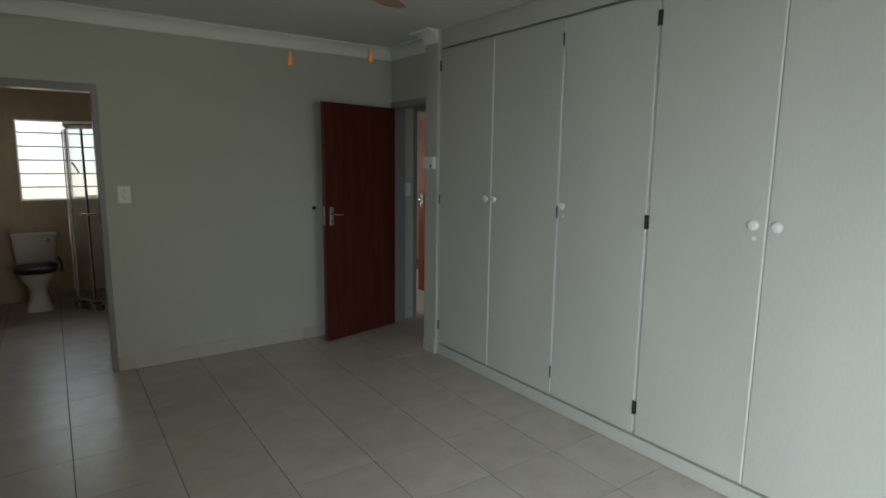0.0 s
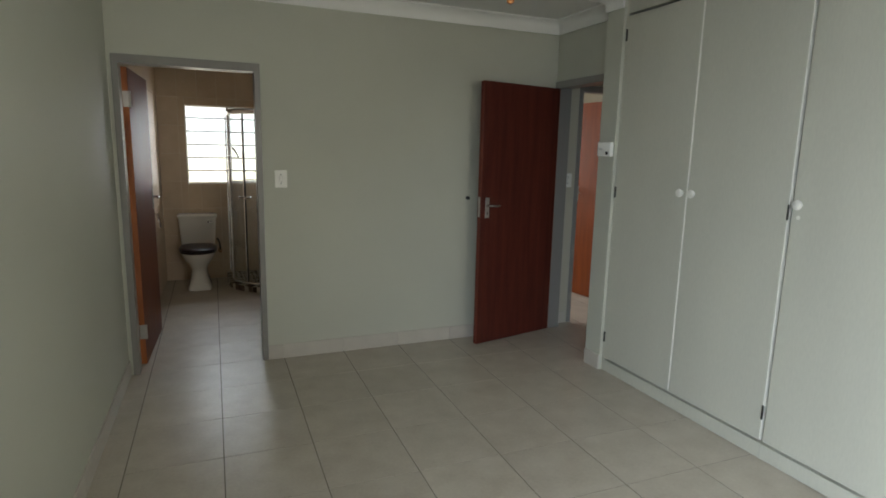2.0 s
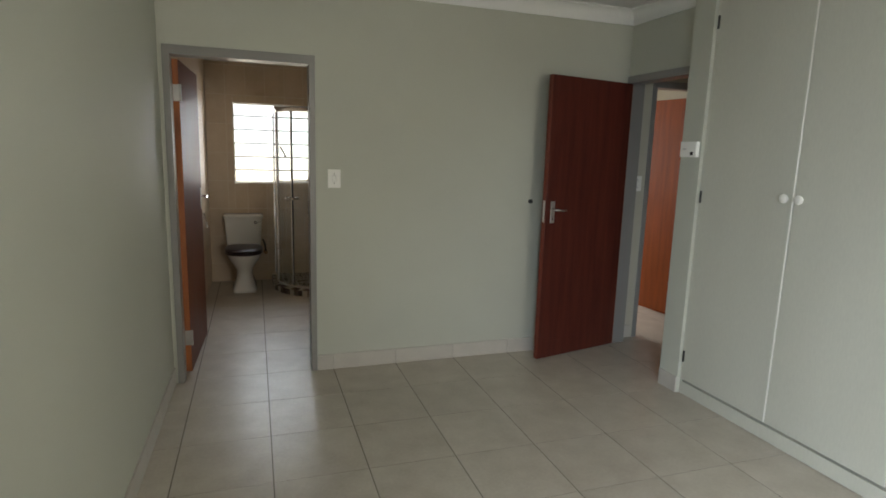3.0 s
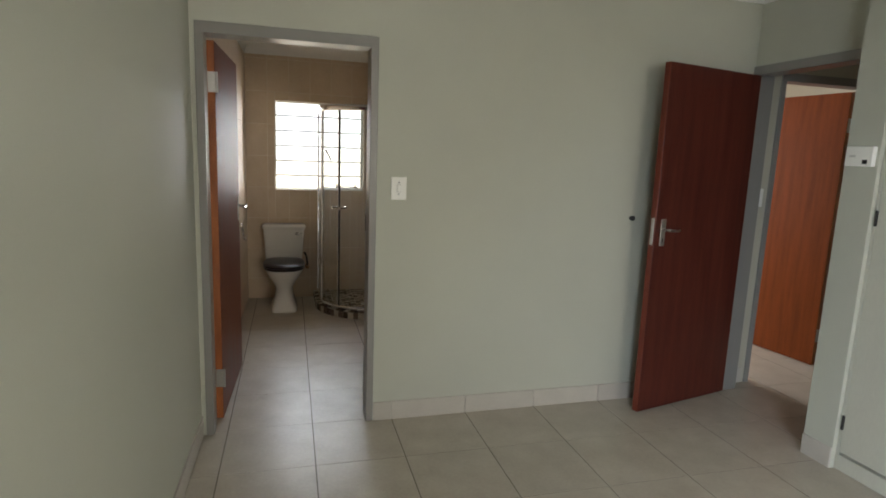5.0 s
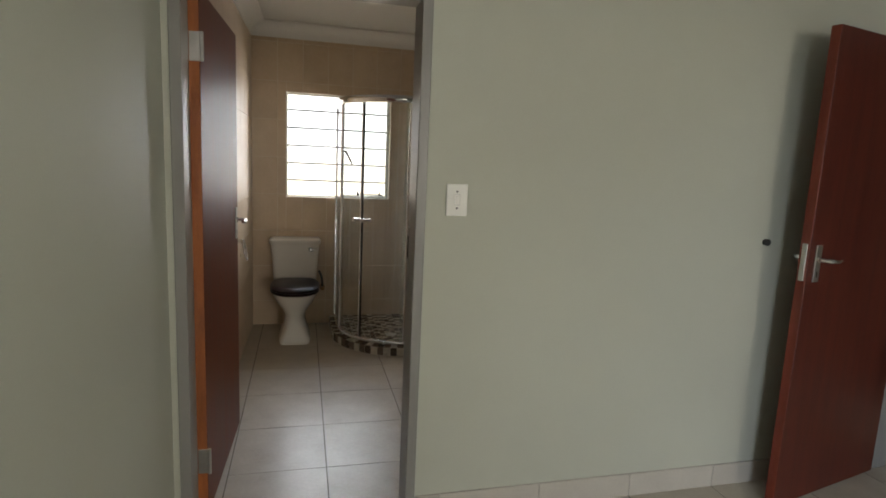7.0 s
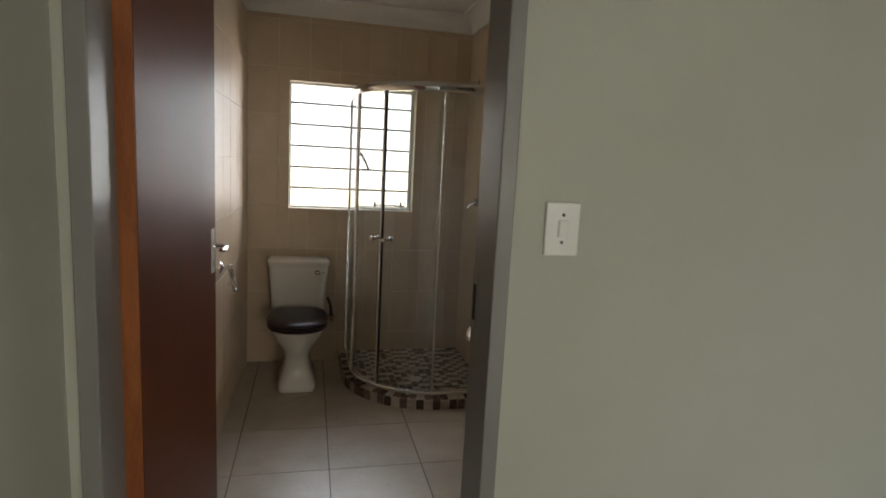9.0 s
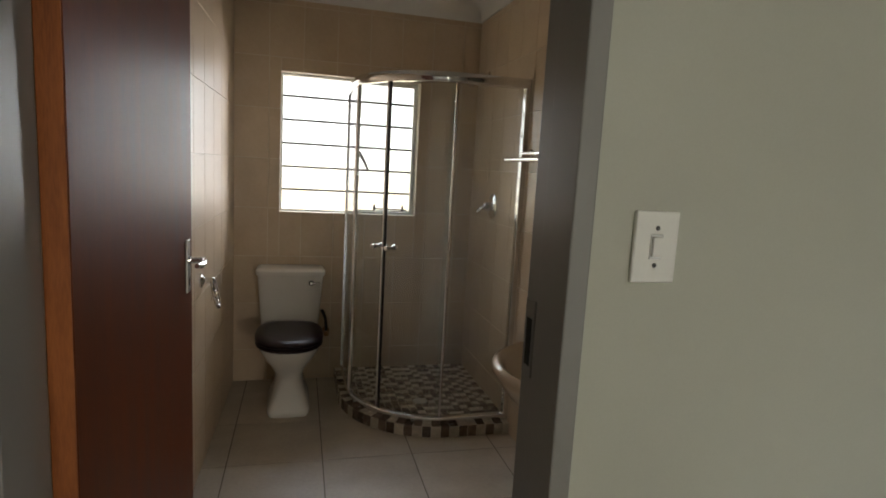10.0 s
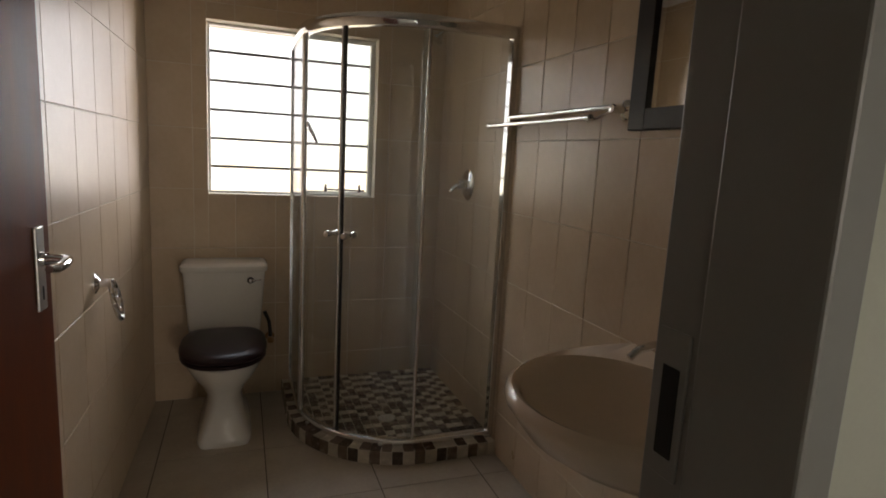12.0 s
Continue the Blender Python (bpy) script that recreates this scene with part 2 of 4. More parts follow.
def mesh_of(name, bm, material, smooth):
    bmesh.ops.recalc_face_normals(bm, faces=bm.faces)
    me = bpy.data.meshes.new(name)
    bm.to_mesh(me)
    bm.free()
    me.materials.append(material)
    if smooth:
        for p in me.polygons:
            p.use_smooth = True
        me.set_sharp_from_angle(angle=radians(40))
    return me


def part(name, bm, material, parent, label="", smooth=False, local=False):
    """One mesh under a thing or part. Coordinates are of the world, or of the thing itself when local."""
    top = parent if parent.parent is None else parent.parent
    if not local:
        bmesh.ops.translate(bm, verts=bm.verts, vec=-top.matrix_basis.translation)
    ob = new(name, mesh_of(name, bm, material, smooth))
    ob.parent = parent
    return tagged(ob, label)


def single(name, bm, material, label, category, group="", kind="", smooth=False, at=None):
    if at is not None:
        bmesh.ops.translate(bm, verts=bm.verts, vec=-Vector(at))
    ob = new(name, mesh_of(name, bm, material, smooth))
    if at is not None:
        ob.location = at
    return tagged(ob, label, category, group, kind)


def wall(name, bm, material, label):
    return single(name, bm, material, label, "wall", kind="structure")


def with_hole(axis, p0, p1, a0, a1, z0, z1, holes):
    """A wall slab between p0 and p1 on its axis, from a0 to a1 along the other, with openings (a0, a1, z0, z1) through it."""
    bm = bmesh.new()
    As = sorted({a0, a1, *[v for h in holes for v in h[:2]]})
    Zs = sorted({z0, z1, *[v for h in holes for v in h[2:]]})
    As, Zs = [a for a in As if a0 <= a <= a1], [z for z in Zs if z0 <= z <= z1]
    for u0, u1 in zip(As, As[1:]):
        for w0, w1 in zip(Zs, Zs[1:]):
            if any(h[0] <= (u0 + u1) / 2 <= h[1] and h[2] <= (w0 + w1) / 2 <= h[3] for h in holes):
                continue
            if axis == "y":
                box(bm, u0, u1, p0, p1, w0, w1)
            else:
                box(bm, p0, p1, u0, u1, w0, w1)
    bmesh.ops.remove_doubles(bm, verts=bm.verts, dist=1e-5)
    bm.verts.index_update()
    seen = {}
    for f in bm.faces:
        seen.setdefault(tuple(sorted(v.index for v in f.verts)), []).append(f)
    twice = [f for fs in seen.values() if len(fs) > 1 for f in fs]
    bmesh.ops.delete(bm, geom=twice, context="FACES")
    return bm


# ---- plan ----
XL, XR, YF, YB = -0.323, 2.885, 6.575, -0.70      # bedroom
H = 2.545                                        # its ceiling
YW = 6.72                                        # far side of the wall to the bathroom
BX0, BX1, BY1, BH = -0.256, 1.258, 9.42, 2.462   # bathroom
CUP = 2.757                                      # cupboard fronts
NIB0, NIB1, NIBX = 5.618, 5.783, 2.737
HY = 6.66                                        # hall wall

# ---- setting ----
floor = single("floor", boxm(-0.7, 5.2, -0.9, 10.2, -0.12, -0.0013), M_GROUT, "cream floor tiles with thin dark joints", "floor", kind="structure")
single("ground", boxm(-60, 60, -60, 60, -0.30, -0.16), M_GROUND, "sunlit paved ground outside", "ground", kind="structure")
SKEW, BSKEW = -1.15, -1.75                                  # the west walls stand a little out of square


def skewed(bm, x, y, angle=SKEW):
    """Turns what is built on a west wall about that wall's far end."""
    bmesh.ops.rotate(bm, verts=bm.verts, cent=(x, y, 0), matrix=Matrix.Rotation(radians(angle), 3, "Z"))
    return bm


wall("wall_west", skewed(with_hole("x", XL - 0.2, XL, YB - 0.3, YF, -0.05, 2.7, [(0.0, 1.9, 0.9, 2.1)]), XL, YF), M_WALL, "sage beige painted bedroom wall with a window")
wall("wall_north", with_hole("y", YF, YW, XL - 0.4, 3.0, -0.05, 2.7, [(-0.269, 0.530, -0.05, 2.013)]), M_WALL, "sage beige painted wall with a bathroom doorway")
wall("wall_east", with_hole("x", XR, XR + 0.13, NIB1, YF, -0.05, 2.7, [(NIB1, 6.567, -0.05, 2.045)]), M_WALL, "sage beige painted wall over the hall doorway")
wall("wall_nib", boxm(NIBX, 3.4, NIB0, NIB1, -0.05, 2.7), M_WALL, "sage beige painted end wall beside the built-in cupboards")
# opening added only to let the south fill lamp in
wall("wall_south", with_hole("y", YB - 0.2, YB, XL - 0.5, 3.4, -0.05, 2.7, [(1.1, 2.6, 0.95, 2.1)]), M_WALL, "sage beige painted wall with an added opening for fill light")
wall("wall_behind_cupboards", boxm(3.3, 3.4, YB, NIB0, -0.05, 2.7), M_WALL, "plain painted wall behind the cupboards")
single("ceiling", boxm(XL - 0.5, 3.4, YB - 0.2, YF, H, H + 0.14), M_CEIL, "flat white painted ceiling", "ceiling", kind="structure")

# bathroom shell
wall("wall_bath_west", skewed(boxm(BX0 - 0.39, BX0, YW, BY1 + 0.22, -0.05, 2.7), BX0, BY1, BSKEW), M_WGROUT, "beige tiled bathroom wall with pale grout")
wall("wall_bath_east", boxm(BX1, BX1 + 0.15, YW, BY1 + 0.22, -0.05, 2.7), M_WGROUT, "beige tiled bathroom wall with pale grout")
WX0, WX1, WZ0, WZ1 = 0.014, 0.872, 1.092, 1.94
wall("wall_bath_north", with_hole("y", BY1, BY1 + 0.22, BX0, BX1, -0.05, 2.7, [(WX0, WX1, WZ0, WZ1)]), M_WGROUT, "beige tiled bathroom wall with a window opening")
single("ceiling_bath", boxm(BX0 - 0.15, BX1, YW, BY1, BH, BH + 0.12), M_CEIL, "white painted bathroom ceiling", "ceiling", kind="structure")

# hall and the room beyond it
wall("wall_hall_north", with_hole("y", HY, HY + 0.12, 3.01, 5.0, -0.05, 2.7, [(3.188, 4.02, -0.05, 2.045)]), M_HALL, "cream painted hall wall with a doorway")
wall("wall_hall_east", boxm(5.0, 5.1, 4.0, 9.9, -0.05, 2.7), M_HALL, "cream painted wall")
wall("wall_hall_south", boxm(3.4, 5.0, 4.0, 4.1, -0.05, 2.7), M_HALL, "cream painted wall")
wall("wall_room_north", with_hole("y", 9.8, 9.9, 1.409, 5.0, -0.05, 2.7, [(2.2, 3.6, 0.9, 2.1)]), M_HALL, "cream painted wall with a window")
wall("wall_room_south", boxm(1.409, 3.01, YW, YW + 0.05, -0.05, 2.7), M_HALL, "cream painted wall")
single("ceiling_hall", boxm(3.01, 5.0, 4.1, 6.66, 2.5, 2.6), M_CEIL, "white painted hall ceiling", "ceiling", kind="structure")
single("ceiling_room", boxm(1.409, 5.0, 6.8, 9.8, 2.5, 2.6), M_CEIL, "white painted ceiling of the room beyond", "ceiling", kind="structure")


def cornice(name, runs, top, drop=0.095, out=0.095):
    """Coved cornice along straight runs: (x0, y0, x1, y1, nx, ny) with the way out of the wall."""
    bm = bmesh.new()
    prof = [(0.0, -drop), (0.012, -drop)]
    prof += [(0.012 + (out - 0.024) * (1 - math.cos(a)), -drop + 0.012 + (drop - 0.024) * math.sin(a)) for a in [radians(15 * k) for k in range(1, 6)]]
    prof += [(out, -0.012), (out, 0.0), (0.0, 0.0)]
    for x0, y0, x1, y1, nx, ny, e0, e1 in runs:
        dx, dy = x1 - x0, y1 - y0
        ln = math.hypot(dx, dy)
        dx, dy = dx / ln, dy / ln
        rings = []
        for (px, py, s) in ((x0, y0, e0), (x1, y1, -e1)):
            rings.append([Vector((px + nx * o + dx * s * o, py + ny * o + dy * s * o, top + h)) for o, h in prof])
        loft(bm, rings)
    return single(name, bm, M_CORN, "white coved plaster cornice under the ceiling", "cornice", kind="structure", smooth=True)


cornice("trim_cornice_bedroom", [
    (XL, YF, XR, YF, 0, -1, 1, 1), (XL - 0.146, YB, XL, YF, 1, 0, 1, 1),
    (XR, NIB1, XR, YF, -1, 0, 1, 1), (NIBX, NIB1, XR, NIB1, 0, 1, -1, 1), (NIBX, NIB0, NIBX, NIB1, -1, 0, 0, -1)], H)
cornice("trim_cornice_bathroom", [
    (BX0, BY1, BX1, BY1, 0, -1, 1, 1), (BX0 - 0.0837, YW, BX0, BY1, 1, 0, 1, 1), (BX1, YW, BX1, BY1, -1, 0, 1, 1)], BH, 0.11, 0.11)
cornice("trim_cornice_room", [(4.9, 6.8, 4.9, 9.8, -1, 0, 0, 0), (1.5, 9.8, 5.0, 9.8, 0, -1, 0, 0)], 2.5)


def steel_frame(name, axis, lo, hi, near, far, top, label):
    """Pressed steel door frame: two jambs and a head, with a face lip on both sides and a rebate."""
    ob = thing(name, ((lo + hi) / 2, near, 0) if axis == "y" else (near, (lo + hi) / 2, 0), label, "door frame")
    tagged(ob, kind="structure")
    w, lip, stop = 0.033, 0.010, 0.005

    def prism(bm, u0, u1, d0, d1, z0, z1, bev=0.003):
        if axis == "y":
            box(bm, u0, u1, d0, d1, z0, z1, bevel=bev, seg=2)
        else:
            box(bm, d0, d1, u0, u1, z0, z1, bevel=bev, seg=2)
    mid = far - 0.047
    for s, e in ((-1, lo), (1, hi)):
        bm = bmesh.new()
        a, b = sorted((e - s * stop, e + s * w))
        prism(bm, a, b, near - lip, mid, 0, top - stop + 0.002)
        a, b = sorted((e, e + s * w))
        prism(bm, a, b, mid - 0.004, far + lip, 0, top)
        part("jamb", bm, M_FRAME, ob)
    bm = bmesh.new()
    prism(bm, lo - w, hi + w, near - lip - 0.0005, mid, top - stop, top + 0.048)
    prism(bm, lo - w, hi + w, mid - 0.004, far + lip + 0.0005, top, top + 0.048)
    part("head", bm, M_FRAME, ob)
    return ob


bath_frame = steel_frame("door_frame_bath", "y", -0.268, 0.529, YF, YW, 2.008, "grey enamelled steel door frame of the bathroom")
sp = part("strike_plate", boxm(0.5255, 0.5295, 6.682, 6.7225, 1.035, 1.18, bevel=0.001), M_FRAME, bath_frame, "painted steel strike plate")
# no recess is cut; a black box gives its shade
part("latch_hole_shade", boxm(0.5245, 0.5265, 6.690, 6.711, 1.056, 1.145), M_DARK, sp, "black patch for the shade in the latch recess")
hall_frame = steel_frame("door_frame_hall", "x", 5.79, 6.562, XR, XR + 0.13, 2.04, "grey enamelled steel door frame of the hall doorway")
room_frame = steel_frame("door_frame_room", "y", 3.208, 4.01, HY, HY + 0.12, 2.04, "grey enamelled steel door frame across the hall")


def lever(parent, x, y, z, s, local=True):
    """Lever handle on a back plate; s is the side of the leaf (+1 or -1) on its y axis, with the lever pointing to the hinge."""
    pl = part("handle_plate", boxm(x - 0.019, x + 0.019, y, y + s * 0.006, z - 0.095, z + 0.06, bevel=0.0025, seg=2), M_STEEL, parent, "satin steel back plate", local=True)
    bm = bmesh.new()
    tube(bm, [(x, y + s * 0.005, z), (x, y + s * 0.012, z)], [0.014, 0.012], 14)
    tube(bm, [(x, y + s * 0.010, z), (x, y + s * 0.040, z), (x - 0.006, y + s * 0.048, z), (x - 0.03, y + s * 0.052, z - 0.002), (x - 0.065, y + s * 0.050, z - 0.005), (x - 0.09, y + s * 0.046, z - 0.001)], [0.009, 0.009, 0.010, 0.009, 0.0085, 0.007], 10)
    part("lever", bm, M_CHROME, pl, "chrome lever", smooth=True, local=True)
    # keyhole shade as a thin black box on the plate
    part("keyhole", boxm(x - 0.003, x + 0.003, y + s * 0.0055, y + s * 0.0068, z - 0.075, z - 0.05), M_DARK, pl, local=True)


def door_leaf(name, hinge, rz, face, label, width=0.765, hinges=(0.24, 1.80), edge=None, top=2.032):
    edge = edge or face
    ob = thing(name, hinge, label, "door", rz=rz)
    tagged(ob, kind="structure")
    bm = boxm(0.0, width, 0.0, 0.04, 0.008, top, bevel=0.002)
    leaf = part("leaf", bm, face, ob, local=True)
    part("latch_edge", boxm(width - 0.0005, width + 0.002, 0.0015, 0.0385, 0.009, top - 0.001), edge, ob, "varnished closing edge", local=True)
    part("hinge_edge", boxm(-0.002, 0.0005, 0.0015, 0.0385, 0.009, top - 0.001), M_EDGE, ob, "paler raw wood edge", local=True)
    part("lock_forend", boxm(width + 0.001, width + 0.0035, 0.009, 0.031, 1.02, 1.175, bevel=0.0008), M_STEEL, ob, "steel lock forend", local=True)
    for hz in hinges:
        bm = bmesh.new()
        box(bm, -0.0045, -0.0018, -0.012, 0.034, hz - 0.05, hz + 0.05, bevel=0.0008)
        tube(bm, [(-0.004, -0.008, hz - 0.05), (-0.004, -0.008, hz + 0.05)], 0.007, 10)
        part("hinge", bm, M_STEEL, ob, "painted steel butt hinge", local=True)
    for s, y in ((1, 0.04), (-1, 0.0)):
        lever(ob, width - 0.06, y, 1.11, s)
    return ob


door_leaf("door_bathroom", (-0.234, 6.742, 0), 87.0, M_WOOD_B, "red-brown varnished hardwood door standing open into the bathroom", 0.813, top=2.0)
door_leaf("door_hall", (2.886, 6.572, 0), 192.7, M_WOOD, "red-brown varnished hardwood door standing open before the wall", 0.79, edge=M_WOOD_R)
door_leaf("door_room", (4.0, 6.825, 0), 97.0, M_WOOD_L, "orange-brown varnished hardwood door standing open across the hall", 0.813)

# ---- bathroom window ----
win = thing("window_bath", ((WX0 + WX1) / 2, BY1 + 0.085, WZ0), "white steel window with thin horizontal bars", "window")
tagged(win, kind="structure")
FY = BY1 + 0.075
MX = 0.455
bm = bmesh.new()
for a in ((WX0, WX0 + 0.012, WZ0, WZ1), (WX1 - 0.012, WX1, WZ0, WZ1), (WX0 + 0.012, WX1 - 0.012, WZ1 - 0.012, WZ1), (WX0 + 0.012, WX1 - 0.012, WZ0, WZ0 + 0.012)):
    box(bm, a[0], a[1], FY, FY + 0.03, a[2], a[3], bevel=0.002)
part("window_frame", bm, M_PLASTIC, win)
part("mullion", boxm(MX - 0.016, MX + 0.014, FY - 0.004, FY + 0.03, WZ0 + 0.012, WZ1 - 0.012, bevel=0.002), M_PLASTIC, win)
bm = bmesh.new()
c0, c1 = MX + 0.016, WX1 - 0.014
for a in ((c0, c0 + 0.011, WZ0 + 0.014, WZ1 - 0.014), (c1 - 0.011, c1, WZ0 + 0.014, WZ1 - 0.014), (c0 + 0.011, c1 - 0.011, WZ1 - 0.025, WZ1 - 0.014), (c0 + 0.011, c1 - 0.011, WZ0 + 0.014, WZ0 + 0.025)):
    box(bm, a[0], a[1], FY - 0.006, FY + 0.016, a[2], a[3], bevel=0.002)
sash = part("casement", bm, M_PLASTIC, win)
bars = (1.228, 1.372, 1.518, 1.664, 1.809)
for z in bars:
    part("bar", boxm(WX0 + 0.004, WX1 - 0.004, FY + 0.034, FY + 0.046, z - 0.007, z + 0.007), M_BAR, win, "thin grey horizontal bar")
for x0, x1 in ((WX0 + 0.011, MX - 0.015), (c0 + 0.010, c1 - 0.010)):
    p = part("pane", boxm(x0, x1, FY + 0.006, FY + 0.010, WZ0 + 0.011, WZ1 - 0.011), M_PANE, win)
    p.visible_shadow = False
bm = tubem([(c0 + 0.025, FY - 0.02, 1.49), (c0 + 0.042, FY - 0.035, 1.465), (c0 + 0.068, FY - 0.045, 1.415), (c0 + 0.085, FY - 0.045, 1.378)], [0.012, 0.011, 0.009, 0.007], 8)
part("latch_handle", bm, M_BLACK, win, "dark casement handle", smooth=True)
bm = bmesh.new()
tube(bm, [(c0 + 0.13, FY - 0.02, WZ0 + 0.036), (c1 - 0.03, FY - 0.02, WZ0 + 0.032)], 0.005, 8)
for px in (c0 + 0.14, c1 - 0.06):
    tube(bm, [(px, FY - 0.02, WZ0 + 0.022), (px, FY - 0.02, WZ0 + 0.064)], [0.009, 0.006], 8)
part("stay", bm, M_BLACK, win, "peg stay on the casement", smooth=True)
back = single("backdrop", boxm(-3.0, 4.5, 13.0, 13.01, -0.2, 4.2), M_OUT, "glowing backdrop for the bright garden outside the window", "backdrop", kind="structure")

# bathroom ceiling light
CLX, CLY = 0.55, 8.2
cl = thing("ceiling_light", (CLX, CLY, BH), "round white glass ceiling light in the bathroom", "ceiling light")
part("base_ring", lathem((CLX, CLY, BH), (0, 0, -1), [(0, 0.095), (0.012, 0.095), (0.018, 0.088)], 28), M_PLASTIC, cl, smooth=True)
part("glass_bowl", lathem((CLX, CLY, BH - 0.016), (0, 0, -1), [(0, 0.085), (0.015, 0.083), (0.035, 0.07), (0.05, 0.045), (0.057, 0.015), (0.058, 0.001)], 28), M_CERAM, cl, "opal white glass bowl", smooth=True)

# bedroom window behind the walk
bw = thing("window_bedroom", (XL - 0.3, 0.95, 0.9), "unseen white framed bedroom window", "window")
tagged(bw, kind="structure")
bm = bmesh.new()
for a in ((0.0, 0.04, 0.9, 2.1), (1.86, 1.9, 0.9, 2.1), (0.04, 1.86, 0.9, 0.94), (0.04, 1.86, 2.06, 2.1)):
    box(bm, XL - 0.19, XL - 0.15, a[0], a[1], a[2], a[3])
part("window_frame", skewed(bm, XL, YF), M_PLASTIC, bw)

# unseen frame added round the opening of the south fill lamp
gw = thing("added_south_window", (1.85, YB - 0.12, 0.95), "unseen white framed bedroom window", "window")
tagged(gw, kind="structure")
bm = bmesh.new()
for a in ((1.1, 1.14, 0.95, 2.1), (2.56, 2.6, 0.95, 2.1), (1.14, 2.56, 0.95, 0.99), (1.14, 2.56, 2.06, 2.1)):
    box(bm, a[0], a[1], YB - 0.15, YB - 0.11, a[2], a[3])
part("window_frame", bm, M_PLASTIC, gw)

# ---- built-in cupboards ----
D = (5.60, 4.975, 4.338, 3.713, 3.117, 2.50, 1.875, 1.25, 0.62, 0.0)
ZB, ZT = 0.096, 2.397
UNIT = (D[2], D[3], D[5], D[7], D[9])          # joints between units, with a gap


def knob(parent, y, z):
    part("knob", lathem((CUP, y, z), (-1, 0, 0), [(-0.002, 0.012), (0.010, 0.012), (0.014, 0.021), (0.022, 0.024), (0.030, 0.021), (0.034, 0.012), (0.0345, 0.001)], 18), M_KNOB, parent, "round white knob", smooth=True)


def cup_unit(y0, y1, doors, label):
    """A built-in unit from y1 (near) to y0 (far); doors: (far edge, near edge, knob y or None, hinge y, keyhole)."""
    ob = thing("cupboard_unit", (3.0, (y0 + y1) / 2, 0), label, "built-in cupboard", "row of built-in bedroom cupboards")
    bm = bmesh.new()
    box(bm, CUP + 0.036, CUP + 0.052, y1 + 0.001, y0 - 0.001, ZB - 0.01, ZT + 0.01)
    box(bm, CUP + 0.052, 3.28, y1 + 0.001, y0 - 0.001, ZB - 0.01, ZT + 0.01)
    part("body", bm, M_CUP, ob)
    part("plinth", boxm(CUP - 0.004, 3.27, y1 + 0.0005, y0 - 0.0005, 0.004, ZB - 0.012, bevel=0.002), M_CUP, ob, "painted plinth board")
    part("fascia", boxm(CUP + 0.002, 3.27, y1 + 0.0004, y0 - 0.0004, ZT + 0.014, H - 0.002, bevel=0.0015), M_CUP, ob, "painted fascia board under the ceiling")
    for far, near, ky, hy, key in doors:
        lo, hi = near + (0.015 if near in UNIT else 0.002), far - (0.005 if far in UNIT else 0.002)
        d = part("door", boxm(CUP, CUP + 0.034, lo, hi, ZB, ZT - 0.004, bevel=0.0025, seg=2), M_CUP, ob)
        knob(d, ky, 1.308)
        if near in UNIT:
            # whiter paint here also carries the window light on the near edge
            part("lit_edge_band", boxm(CUP + 0.0015, CUP + 0.033, lo - 0.0025, lo + 0.001, ZB + 0.002, ZT - 0.006, bevel=0.0008), M_KNOB, d, "door edge painted paler, with the window light in its tone")
        else:
            part("cover_strip", boxm(CUP - 0.004, CUP + 0.003, near + 0.002, near + 0.010, ZB + 0.004, ZT - 0.008, bevel=0.0015), M_KNOB, d, "slim cover strip on the closing edge")
        if key:
            part("keyhole", lathem((CUP, ky + 0.002, 1.248), (-1, 0, 0), [(-0.001, 0.010), (0.0015, 0.010), (0.002, 0.007), (0.0021, 0.001)], 14), M_KNOB, d, "small keyhole escutcheon", smooth=True)
        if hy is not None:
            s = 1 if hy > (far + near) / 2 else -1
            hy = hi + 0.003 if s > 0 else lo - 0.004
            for hz in (0.25, 1.268, 2.278):
                bm = bmesh.new()
                tube(bm, [(CUP - 0.004, hy, hz - 0.037), (CUP - 0.004, hy, hz + 0.037)], 0.005, 8)
                box(bm, CUP - 0.002, CUP + 0.001, hy - s * 0.007, hy, hz - 0.036, hz + 0.036)
                part("hinge", bm, M_BLACK, d, "black butt hinge")
    return ob


single("trim_cupboard_stile", boxm(CUP + 0.002, 3.27, D[0] + 0.0005, NIB0 - 0.001, 0.0, H - 0.002, bevel=0.0015), M_CUP, "painted upright board between nib and cupboards", "trim", kind="structure")
cup_unit(D[0], D[2], [(D[0], D[1], D[1] + 0.042, D[0] - 0.002, False), (D[1], D[2], D[1] - 0.042, D[2] + 0.003, False)], "off-white painted double-door cupboard with round knobs")
cup_unit(D[2], D[3], [(D[2], D[3], D[2] - 0.042, D[3] + 0.003, True)], "off-white painted single-door cupboard with keyhole")
cup_unit(D[3], D[5], [(D[3], D[4], D[4] + 0.05, D[3] - 0.003, True), (D[4], D[5], D[4] - 0.05, D[5] + 0.003, False)], "off-white painted double-door cupboard with round knobs and keyhole")
cup_unit(D[5], D[7], [(D[5], D[6], D[6] + 0.05, D[5] - 0.003, True), (D[6], D[7], D[6] - 0.05, D[7] + 0.003, False)], "off-white painted double-door cupboard")
cup_unit(D[7], D[9], [(D[7], D[8], D[8] + 0.05, D[7] - 0.003, True), (D[8], D[9], D[8] - 0.05, D[9] + 0.003, False)], "off-white painted double-door cupboard")
single("trim_cupboard_end", boxm(CUP, 3.27, YB, D[9] - 0.001, 0.0, H - 0.002), M_CUP, "painted end panel of the cupboards", "trim", kind="structure")


